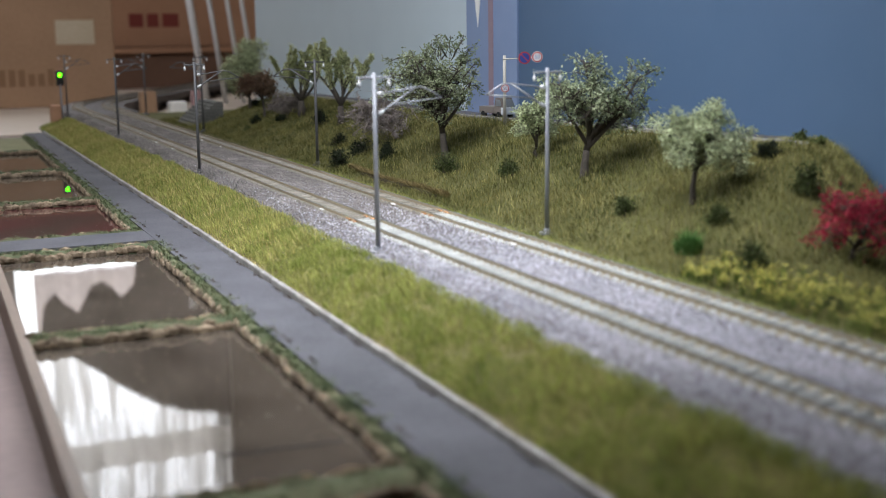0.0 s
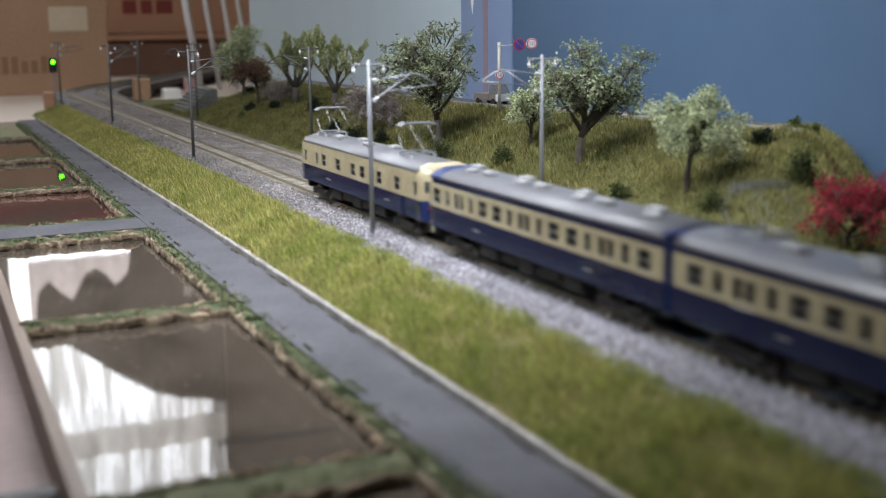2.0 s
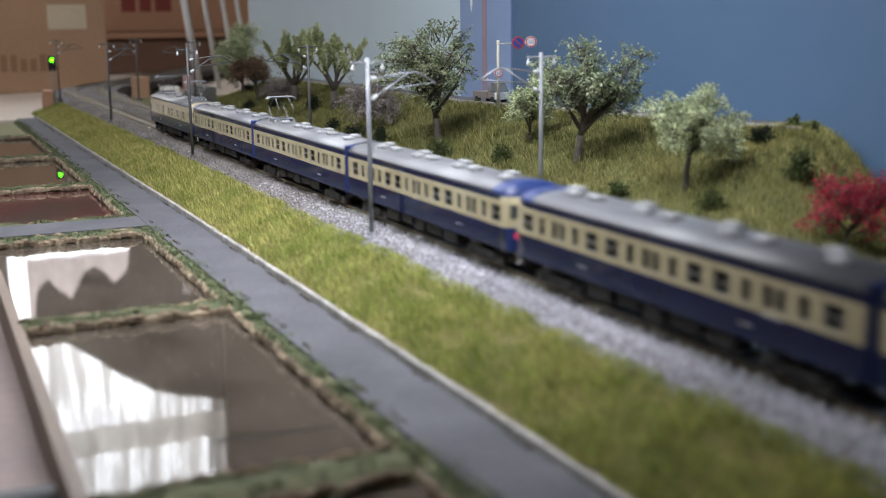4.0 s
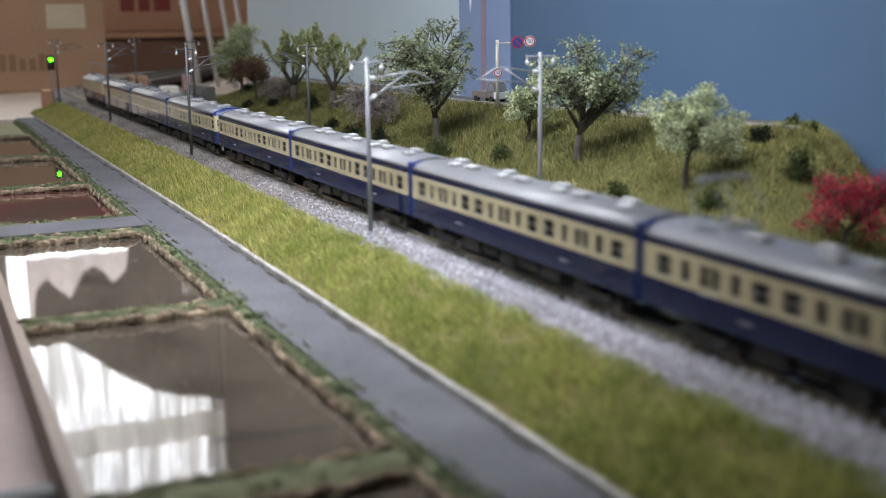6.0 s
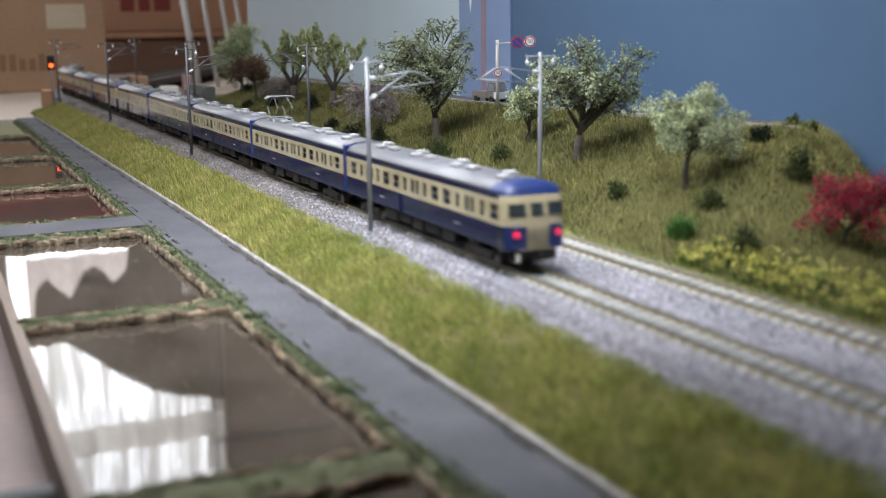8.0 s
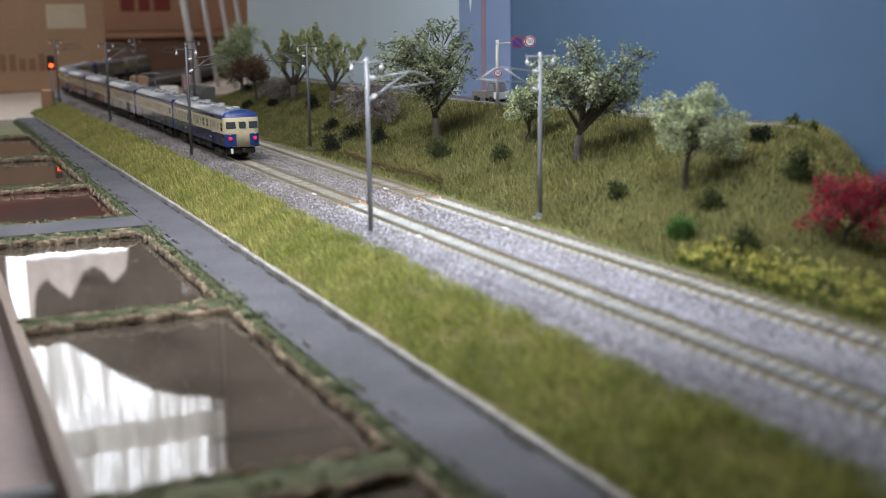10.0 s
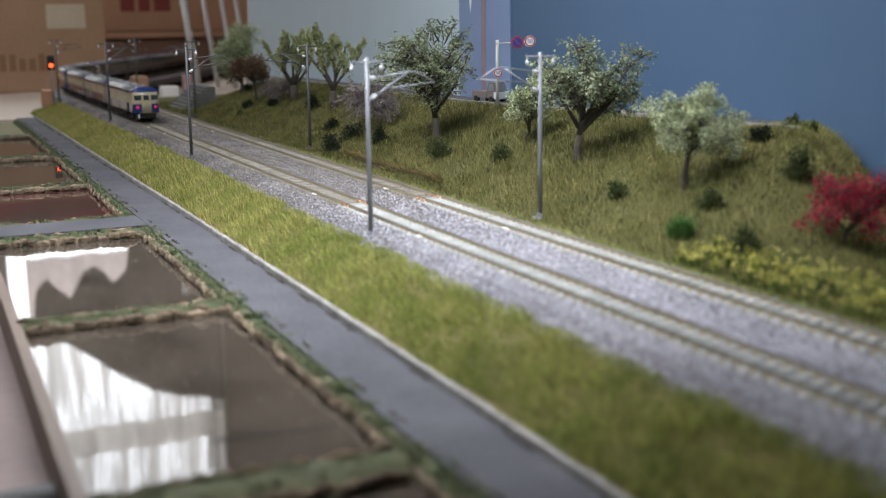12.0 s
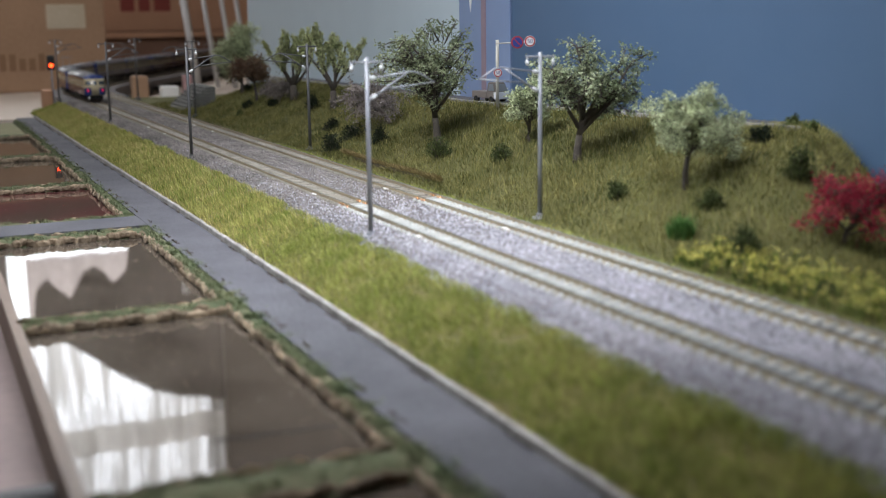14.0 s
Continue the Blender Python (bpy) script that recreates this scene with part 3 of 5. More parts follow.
# ---------------------------------------------------------------- grass
def blades(points, heights, lean, width, bias=(0, 0), seed=1):
    """Bent grass fibres at points: two quads' worth of triangles each."""
    r = np.random.default_rng(seed)
    n = len(points)
    a = r.uniform(0, math.tau, n)
    d = np.stack([np.cos(a) * lean + bias[0], np.sin(a) * lean + bias[1]], -1) * r.uniform(0.3, 1.2, (n, 1))
    side = np.stack([-np.sin(a), np.cos(a)], -1) * width * 0.5
    h = heights[:, None]
    p = points
    base1 = np.concatenate([p[:, :2] + side, p[:, 2:]], 1)
    base2 = np.concatenate([p[:, :2] - side, p[:, 2:]], 1)
    mid = p[:, :2] + d * h * 0.35
    m1 = np.concatenate([mid + side * 0.8, p[:, 2:] + h * 0.6], 1)
    m2 = np.concatenate([mid - side * 0.8, p[:, 2:] + h * 0.6], 1)
    tip = np.concatenate([p[:, :2] + d * h, p[:, 2:] + h], 1)
    v = np.stack([base1, base2, m2, m1, tip], 1).reshape(-1, 3)
    k = (np.arange(n) * 5)[:, None]
    f = np.concatenate([np.stack([k + 0, k + 1, k + 2], -1).reshape(-1, 3), np.stack([k + 0, k + 2, k + 3], -1).reshape(-1, 3), np.stack([k + 3, k + 2, k + 4], -1).reshape(-1, 3)])
    return v, f


rng = np.random.default_rng(11)
n = 85000
y = 0.10 + 1.16 * rng.random(n) ** 1.25
x = rng.uniform(-0.0465, -0.0185, n) - 0.0065 * np.maximum(0, y - 0.55) + np.sin(y * 90) * 0.0006
z = np.array([verge(a, b) for a, b in zip(x, y)])
tall = np.array([1 + 0.75 * noise.noise(Vector((a * 120, b * 70, 0))) for a, b in zip(x, y)])
h = rng.uniform(0.0013, 0.0033, n) * tall * np.clip((-0.0165 - x) / 0.004, 0.4, 1)
v, f = blades(np.stack([x, y, z - 0.0002], -1), h, 0.65, 0.00022, (-0.30, 0.0), 2)
tagged(cloud("verge_grass", v, f, M_GRASS), "yellow-green static grass on the trackside bank", "grass", kind="stuff")
n = 13000
y = 0.42 + 0.80 * rng.random(n) ** 0.85
x = rng.uniform(-0.0478, -0.0200, n) - 0.0040 * np.maximum(0, y - 0.55)
z = np.array([verge(a, b) for a, b in zip(x, y)])
v, f = blades(np.stack([x, y, z], -1), rng.uniform(0.0018, 0.0042, n), 0.7, 0.00024, (-0.4, 0.0), 19)
tagged(cloud("dry_verge_grass", v, f, M_PALEBLADE), "pale straw-yellow blades in the far trackside grass", "grass", kind="stuff")

n = 165000
y = 0.17 + 1.0 * rng.random(n) ** 1.15
x = rng.uniform(0.0445, 0.1445, n)
z = np.array([hill(a, b) for a, b in zip(x, y)])
patch = np.array([noise.noise(Vector((a * 45, b * 35, 9))) for a, b in zip(x, y)])
h = rng.uniform(0.0010, 0.0034, n) * (1 + 0.5 * patch) * np.where(x < 0.053, 0.55, 1)
v, f = blades(np.stack([x, y, z - 0.0002], -1), h, 1.25, 0.00019, (-0.15, -0.1), 3)
tagged(cloud("hill_grass", v, f, M_HILLGRASS), "olive and straw-coloured static grass on the hill", "grass", kind="stuff")

# longer straw blades among the hill grass, thickest along the crest
n = 23000
y = 0.19 + 0.95 * rng.random(n) ** 1.2
x = 0.047 + 0.098 * rng.random(n) ** 0.75
z = np.array([hill(a, b) for a, b in zip(x, y)])
v, f = blades(np.stack([x, y, z - 0.0002], -1), rng.uniform(0.0022, 0.0052, n) * np.where(x < 0.054, 0.4, 1), 1.0, 0.00017, (-0.1, -0.15), 13)
tagged(cloud("straw_grass", v, f, M_STRAW), "long pale straw-coloured grass blades on the hill", "grass", kind="stuff")

# grass on the rounded near end of the hill
n = 16000
y, x = rng.uniform(0.255, 0.375, n), rng.uniform(0.118, 0.169, n)
z = np.array([hill(a, b) for a, b in zip(x, y)])
keep = (x > 0.1445) & ((x < 0.147) | (y < 0.372)) | (rng.random(n) < 0.3)
x, y, z = x[keep], y[keep], z[keep]
v, f = blades(np.stack([x, y, z - 0.0002], -1), rng.uniform(0.0012, 0.0036, len(x)), 1.0, 0.00019, (0.1, -0.2), 17)
tagged(cloud("crest_grass", v, f, M_STRAW), "pale grass on the rounded end of the hill", "grass", kind="stuff")

# fresh grass along the foot of the hill, beside the ballast
n = 16000
y = 0.17 + 0.55 * rng.random(n) ** 1.2
x = 0.0442 + np.abs(rng.normal(0, 0.0032, n))
z = np.array([hill(a, b) for a, b in zip(x, y)])
v, f = blades(np.stack([x, y, z - 0.0002], -1), rng.uniform(0.0008, 0.0022, n), 0.9, 0.00024, (-0.2, 0), 14)
tagged(cloud("foot_grass", v, f, M_GRASS), "yellow-green grass fringe beside the ballast", "grass", kind="stuff")

n = 5200
y = rng.uniform(0.490, 0.630, n)
x = 0.0595 + (y - 0.47) * 0.012 + rng.uniform(-0.0012, 0.0012, n)
z = np.array([hill(a, b) for a, b in zip(x, y)]) + 0.0012
v, f = blades(np.stack([x, y, z], -1), rng.uniform(0.001, 0.0030, n), 0.6, 0.00028, (-0.8, 0), 5)
tagged(cloud("dry_straw", v, f, M_DRY), "brown dry straw along the cut at the foot of the hill", "straw", kind="stuff")
bm = bmesh.new()
rows = []
for i in range(42):
    yy = 0.475 + i * 0.004
    xx = 0.0572 + (yy - 0.47) * 0.012
    w = noise.noise(Vector((yy * 120, 0, 0))) * 0.0007
    e = min(1, i / 9, (41 - i) / 9)
    rows.append([bm.verts.new(c) for c in ((xx + w, yy, -0.0060), (xx + 0.0002 + w, yy, -0.0060 + 0.0030 * e), (xx + 0.0010 + w, yy, -0.0060 + 0.0048 * e), (xx + 0.003, yy, -0.0060 + 0.0050 * e), (xx + 0.003, yy, -0.0060))])
for a, b in zip(rows, rows[1:]):
    for i in range(4):
        bm.faces.new((a[i], a[i + 1], b[i + 1], b[i]))
tagged(part("soil_ledge", bm, M_DARKSOIL, smooth=True), "dark bare soil ledge at the foot of the hill", "soil", kind="structure")

# short turf on the paddy banks
n = 30000
y = 0.15 + 1.03 * rng.random(n) ** 1.3
x = -0.0700 + rng.normal(0, 0.0019, n)
keep = (y < 0.522) | (y > 0.550)
x, y = x[keep], y[keep]
for a, b in cross[:-1]:
    m = 1500
    x = np.concatenate([x, rng.uniform(-0.1345, -0.073, m)])
    y = np.concatenate([y, rng.uniform(a + 0.0022, b - 0.0022, m)])
tuft = np.array([noise.noise(Vector((p * 140, q * 140, 3))) for p, q in zip(x, y)])
keep = tuft > -0.22
x, y, tuft = x[keep], y[keep], tuft[keep]
v, f = blades(np.stack([x, y, np.full(len(x), -0.0167)], -1), rng.uniform(0.0005, 0.0014, len(x)) * (1.1 + tuft), 1.1, 0.00026, (0, 0), 6)
M_BANKGRASS = mat("bank_turf", (0.10, 0.138, 0.072), 0.9, second=(0.16, 0.165, 0.09), scale=90, fine=600, island=0.5, spec=0.2)
tagged(cloud("bank_grass", v, f, M_BANKGRASS), "short dark green turf on the paddy banks", "grass", kind="stuff")


# dirt and moss gathered against the kerb and along the turf edge of the lane
n = 5200
y = 0.16 + 1.0 * rng.random(n) ** 1.3
far_side = rng.random(n) < 0.55
x = np.where(far_side, -0.0494 - 0.0065 * np.maximum(0, y - 0.55) - np.abs(rng.normal(0, 0.00055, n)), -0.0672 + np.abs(rng.normal(0, 0.0005, n)))
clump = np.array([noise.noise(Vector((b * 75, a * 60, 5))) for a, b in zip(x, y)])
x, y = x[clump > 0.05], y[clump > 0.05]
v, f = blades(np.stack([x, y, np.full(len(x), -0.01585)], -1), rng.uniform(0.0002, 0.0008, len(x)), 1.6, 0.0004, (0, 0), 15)
tagged(cloud("lane_dirt", v, f, M_DARKSOIL), "dark dirt and moss along the edges of the lane", "dirt", kind="stuff")

# pale dust flecks floating on the paddies
n = 1500
y, x = rng.uniform(0.225, 0.98, n), rng.uniform(-0.134, -0.076, n)
keep = np.array([any(a + 0.003 < q < b - 0.003 for a, b in FIELDS) for q in y])
x, y = x[keep], y[keep]
a, w = rng.uniform(0, math.tau, len(x)), rng.uniform(0.00008, 0.00022, len(x))
corner = np.stack([np.stack([x + w * np.cos(a + k * math.tau / 3), y + w * np.sin(a + k * math.tau / 3), np.full(len(x), -0.01932)], -1) for k in range(3)], 1).reshape(-1, 3)
tagged(cloud("dust_flecks", corner, np.arange(len(corner)).reshape(-1, 3), M_PAPER), "pale dust flecks on the paddy water", "dust", kind="stuff")

# ---------------------------------------------------------------- trees
def leaves(centres, per, spread, size, seed, flat=0.75):
    r = np.random.default_rng(seed)
    c = np.repeat(np.asarray(centres), per, 0)
    n = len(c)
    c = c + r.normal(0, 1, (n, 3)) * spread
    a, b = r.normal(0, 1, (n, 3)), r.normal(0, 1, (n, 3))
    a[:, 2] *= flat
    a /= np.linalg.norm(a, axis=1)[:, None]
    b -= (b * a).sum(1)[:, None] * a
    b /= np.linalg.norm(b, axis=1)[:, None]
    s = size * r.uniform(0.6, 1.35, (n, 1))
    bend = np.cross(a, b) * s * 0.25
    v = np.stack([c - a * s * 0.55, c + b * s * 0.36 + bend, c + a * s * 0.6, c - b * s * 0.36 + bend], 1).reshape(-1, 3)
    k = (np.arange(n) * 4)[:, None]
    f = np.concatenate([k + np.array([[0, 1, 2]]), k + np.array([[0, 2, 3]])])
    return v, f


RIGHT = Vector((math.cos(radians(24)), -math.sin(radians(24)), 0))
DEEP = Vector((math.sin(radians(24)), math.cos(radians(24)), 0))


def tree(name, foot, centre, radii, label, leaf, bark=M_BARK, limbs=9, subs=5, twigs=3, per=7, spread=0.0016, size=0.0014, girth=0.0016, seed=1, fork=0.35, droop=0.0,
         category="tree", thick=1.0, group="trees", spire=0.0):
    """A tapered trunk with limbs, branches and twigs towards points of an uneven crown; leaves in clusters about the twigs."""
    rnd = random.Random(seed)
    root = thing(name, Matrix.Translation(foot), label, category, group)
    bm = bmesh.new()
    c = RIGHT * centre[0] + Vector((0, 0, centre[1]))
    split = Vector((c.x * fork * 0.5, c.y * fork * 0.5, (centre[1] - radii[1]) * 0.9 + radii[1] * fork * 0.4))
    split.z = max(split.z, centre[1] * 0.25)
    bend = Vector((rnd.uniform(-1, 1), rnd.uniform(-1, 1), 0)) * girth * 0.8
    tube(bm, [(0, 0, -0.002), (0, 0, 0.0005), split * 0.5 + bend, split], [girth * 1.5, girth * 1.1, girth * 0.85, girth * 0.75], 7)
    spots = []
    fork_at = split
    head = c + Vector((0, 0, radii[1] * 0.45)) + RIGHT * rnd.uniform(-0.15, 0.15) * radii[0]
    tube(bm, [split, split.lerp(head, 0.4) + bend, head], [girth * 0.72, girth * 0.5, girth * 0.15], 6)
    for i in range(limbs):
        split = fork_at.lerp(head, 0.75 * rnd.random() ** 1.6)
        az = math.tau * (i * 0.618 + rnd.uniform(-0.1, 0.1))
        el = rnd.uniform(-0.55, 1.0)
        rad = rnd.uniform(0.62, 1.0)
        q = math.sqrt(max(0.05, 1 - el * el * 0.8))
        goal = c + (RIGHT * math.cos(az) * radii[0] + DEEP * math.sin(az) * radii[0] * 0.75) * q * rad + Vector((0, 0, el * radii[1] * 0.95))
        goal.z = max(goal.z, 0.004)
        midp = split.lerp(goal, 0.5) + Vector((rnd.uniform(-1, 1), rnd.uniform(-1, 1), rnd.uniform(0.0, 1.2))) * radii[0] * 0.13
        r0 = girth * rnd.uniform(0.42, 0.6) * thick
        tube(bm, [split, split.lerp(midp, 0.55), midp, goal], [r0, r0 * 0.8, r0 * 0.6, r0 * 0.22], 5)
        for j in range(subs):
            u = 0.35 + 0.65 * (j + rnd.random()) / subs
            start = midp.lerp(goal, (u - 0.5) / 0.5) if u > 0.5 else split.lerp(midp, u / 0.5)
            way = Vector((rnd.gauss(0, 1), rnd.gauss(0, 1), rnd.gauss(0.35 - droop, 0.7))).normalized()
            end = start + way * radii[0] * rnd.uniform(0.2, 0.38)
            tube(bm, [start, start.lerp(end, 0.5) + Vector((rnd.uniform(-1, 1), rnd.uniform(-1, 1), rnd.uniform(-1, 1))) * radii[0] * 0.03, end], [r0 * 0.35, r0 * 0.28, r0 * 0.14], 4)
            spots.append(end)
            for k in range(twigs):
                s2 = start.lerp(end, rnd.uniform(0.4, 1))
                e2 = s2 + Vector((rnd.gauss(0, 1), rnd.gauss(0, 1), rnd.gauss(0.1 - droop, 0.8))).normalized() * radii[0] * rnd.uniform(0.08, 0.2)
                tube(bm, [s2, e2], [r0 * 0.16, r0 * 0.09], 3)
                spots.append(e2)
    # thin twigs that stand out above the crown
    for i in range(14 if spire else 0):
        start = c + RIGHT * rnd.uniform(-0.2, 0.5) * radii[0] + Vector((0, 0, radii[1] * rnd.uniform(0.55, 0.8)))
        end = start + RIGHT * rnd.uniform(-0.4, 0.4) * spire + DEEP * rnd.uniform(-0.3, 0.3) * spire + Vector((0, 0, spire * rnd.uniform(0.35, 0.75)))
        tube(bm, [start, start.lerp(end, 0.5) + RIGHT * rnd.uniform(-0.1, 0.1) * spire, end], [girth * 0.16, girth * 0.12, girth * 0.06], 4)
        for k in range(4):
            s2 = start.lerp(end, rnd.uniform(0.5, 1))
            e2 = s2 + Vector((rnd.gauss(0, 1), rnd.gauss(0, 1), rnd.gauss(0.3, 0.6))).normalized() * spire * 0.16
            tube(bm, [s2, e2], [girth * 0.08, girth * 0.05], 3)
            if k < 2:
                spots.append(e2)
    part("trunk", bm, bark, root, "dark branching trunk", True)
    if per:
        v, f = leaves([p[:] for p in spots], per, spread, size, seed)
        crown = cloud("crown", v, f, leaf, root)
    return root


def at(x, y, lift=0.0):
    return Vector((x, y, hill(x, y) + lift))


def pruned_tree(foot, limbs, label, seed, spread, height, girth):
    """An old pruned tree: thick limbs that fork upwards from a short trunk, each bristling with short tufts."""
    rnd = random.Random(seed)
    root = thing("tree", Matrix.Translation(foot), label, "tree", "trees")
    bm = bmesh.new()
    fork = Vector((0, 0, height * 0.26))
    tube(bm, [(0, 0, -0.002), (0.0003, 0, height * 0.12), fork], [girth * 1.3, girth, girth * 0.9], 8)
    spots = []

    def limb(p, way, length, r, depth):
        pts, q, w = [p], p, way
        for k in range(5):
            w = (w + Vector((rnd.uniform(-0.35, 0.35), rnd.uniform(-0.35, 0.35), 0.22))).normalized()
            q = q + w * length / 5
            pts.append(q)
            if depth or k > 1:
                spots.extend(((pts[-2].lerp(q, u))[:] for u in (0.25, 0.5, 0.75, 1.0)))
        tube(bm, pts, [r * (1 - 0.12 * k) for k in range(6)], 6)
        if depth < 2:
            for k in (2, 3, 4) if depth == 0 else (2, 4):
                side = Vector((rnd.uniform(-1, 1), rnd.uniform(-1, 1), 0.5)).normalized()
                limb(pts[k], (w * 0.5 + side * 0.8).normalized(), length * rnd.uniform(0.38, 0.55), r * 0.55, depth + 1)
    for i in range(limbs):
        a = math.tau * (i + rnd.uniform(-0.2, 0.2)) / limbs
        way = (RIGHT * math.cos(a) * spread + DEEP * math.sin(a) * spread * 0.7 + Vector((0, 0, height * 0.55))).normalized()
        limb(fork, way, height * rnd.uniform(0.62, 0.74), girth * 0.5, 0)
    part("trunk", bm, M_BARK, root, "dark trunk with thick forking limbs", True)
    v, f = leaves(spots, 15, 0.00080, 0.00095, seed)
    cloud("crown", v, f, M_LEAF_TUFT, root)


tree("tree", at(0.0914, 0.3454), (0.003, 0.0225), (0.0190, 0.0110), "small broad tree with pale green foliage on the hillside", M_LEAF_PALE, limbs=15, subs=7, twigs=4, per=24, size=0.00095, girth=0.0012, seed=3, spread=0.0010)
tree("tree", at(0.0973, 0.4312), (0.0045, 0.0300), (0.0265, 0.0210), "spreading tree with sparse pale green leaves and forked trunk", M_LEAF_MID, limbs=17, subs=7, twigs=4, per=12, size=0.0012, girth=0.0019, seed=12, spread=0.0011, thick=1.1)
tree("tree", at(0.1046, 0.4888), (0.002, 0.0180), (0.0125, 0.0160), "bushy young tree with grey-green leaves", M_LEAF_PALE, limbs=12, subs=6, twigs=4, per=18, size=0.00115, girth=0.0011, seed=21, spread=0.0012)
tree("tree", at(0.0955, 0.5738), (-0.0075, 0.0350), (0.0310, 0.0245), "tall dark tree with twiggy top and grey-green leaves", M_LEAF_DARK, limbs=18, subs=7, twigs=4, per=15, size=0.0012, girth=0.0022, seed=33, spread=0.0011, spire=0.016)
tree("tree", at(0.1016, 0.6586), (-0.012, 0.0150), (0.0230, 0.0170), "bare weeping tree with grey-brown twigs", M_LEAF_GREY, M_TWIG, limbs=18, subs=8, twigs=6, per=3, size=0.0011, girth=0.0014, seed=41, droop=0.7)
pruned_tree(at(0.1062, 0.7762), 6, "upright pruned tree with thick limbs and green tufts", 52, 0.017, 0.0515, 0.0024)
pruned_tree(at(0.1067, 0.8703), 8, "broad pruned tree with thick limbs and green tufts", 61, 0.034, 0.0465, 0.0028)
tree("tree", at(0.1030, 1.008), (-0.003, 0.0320), (0.0200, 0.0275), "pale green feathery tree", M_LEAF_PALE, limbs=18, subs=9, twigs=4, per=18, size=0.0013, girth=0.0018, seed=71, spread=0.0020)
tree("tree", at(0.0952, 0.9342), (-0.006, 0.0250), (0.0175, 0.0120), "low tree with rusty brown foliage", M_LEAF_RUST, limbs=14, subs=7, twigs=4, per=9, size=0.0014, girth=0.0013, seed=81, spread=0.0016)
tree("shrub", at(0.1001, 0.8862), (0.0, 0.0085), (0.0170, 0.0075), "low grey bare shrub", M_LEAF_GREY, M_TWIG, limbs=13, subs=7, twigs=4, per=4, size=0.0013, girth=0.0008, seed=91, spread=0.0018, category="shrub", group="shrubs")
tree("shrub", at(0.1025, 0.2782), (0.004, 0.0115), (0.0180, 0.0100), "shrub covered in deep red blossom", M_LEAF_RED, limbs=17, subs=8, twigs=4, per=5, size=0.0010, girth=0.0009, seed=101, spread=0.0008, category="shrub", group="shrubs")


def bush(x, y, rx, rz, leaf, label, seed, per=1900, size=0.0009, lift=0.0):
    """A dense clump: short stems and many small leaves about an uneven core."""
    rnd = random.Random(seed)
    base = at(x, y, lift)
    rx, rz = rx * 1.25, rz * 1.05
    root = thing("bush", Matrix.Translation(base), label, "bush", "bushes")
    bm = bmesh.new()
    spots = []
    for i in range(34):
        az, el = rnd.uniform(0, math.tau), rnd.uniform(0.05, 1.5)
        rad = rnd.uniform(0.5, 1.0)
        e = Vector((math.cos(az) * math.cos(el) * rx * rad, math.sin(az) * math.cos(el) * rx * rad, math.sin(el) * rz * 1.7 * rad))
        tube(bm, [(e.x * 0.5, e.y * 0.5, -0.0006), e * 0.6, e], [0.0003, 0.0002, 0.0001], 3)
        spots += [e[:], (e * 0.7)[:], (e * 0.4)[:]]
    part("stems", bm, M_BARK, root, "dark stems")
    v, f = leaves(spots, max(6, per // len(spots)), min(rx, rz) * 0.20, size, seed)
    v[:, 2] = np.maximum(v[:, 2], -0.0003)
    cloud("foliage", v, f, leaf, root)


DARK, GREEN, OLIVE = "small dark green bush", "dense green bush on the grassy slope", "small olive bush on the crest"
for i, (x, y, rx, rz, leaf, label) in enumerate([
        (0.0834, 0.7131, 0.0050, 0.0040, M_BUSH_DARK, DARK), (0.0607, 0.6476, 0.0060, 0.0060, M_BUSH_DARK, DARK), (0.0790, 0.6618, 0.0066, 0.0052, M_BUSH_DARK, DARK),
        (0.0823, 0.6264, 0.0050, 0.0050, M_BUSH_DARK, DARK), (0.0985, 0.7996, 0.0055, 0.0055, M_BUSH_DARK, DARK), (0.0815, 0.5391, 0.0068, 0.0052, M_BUSH, GREEN),
        (0.0885, 0.4849, 0.0052, 0.0040, M_BUSH, GREEN), (0.0782, 0.3698, 0.0036, 0.0036, M_BUSH, GREEN), (0.0847, 0.3215, 0.0036, 0.0040, M_BUSH, GREEN),
        (0.0736, 0.2885, 0.0046, 0.0052, M_BUSH, GREEN), (0.1274, 0.3495, 0.0046, 0.0032, M_BUSH_DARK, DARK), (0.1149, 0.3131, 0.0052, 0.0058, M_BUSH, GREEN),
        (0.1490, 0.3570, 0.0030, 0.0028, M_BUSH_OLIVE, OLIVE), (0.1520, 0.3500, 0.0036, 0.0024, M_BUSH_OLIVE, OLIVE), (0.0640, 0.2420, 0.0024, 0.0020, M_BUSH, GREEN),
        (0.1254, 0.2975, 0.0060, 0.0050, M_TUFT_GREEN, "fresh green bush beside the red shrub"), (0.0856, 0.9256, 0.0048, 0.0035, M_BUSH_DARK, DARK), (0.0929, 0.8776, 0.0040, 0.0036, M_BUSH_DARK, DARK),
        (0.0738, 0.9076, 0.0030, 0.0028, M_BUSH, GREEN), (0.108, 1.010, 0.0045, 0.0035, M_BUSH_DARK, DARK)]):
    bush(x, y, rx, rz, leaf, label, 200 + i)

# bright green grass tuft
n = 1500
a, r = rng.uniform(0, math.tau, n), 0.0042 * np.sqrt(rng.random(n))
base = at(0.0691, 0.3165)
pts = np.stack([base.x + r * np.cos(a), base.y + r * np.sin(a), np.full(n, base.z - 0.0003)], -1)
v, f = blades(pts, rng.uniform(0.003, 0.0105, n) * (1 - r / 0.0075), 0.65, 0.00028, (0, 0), 8)
tagged(cloud("grass_tuft", v, f, M_TUFT_GREEN), "bright green bristly grass tuft on the slope", "grass tuft")

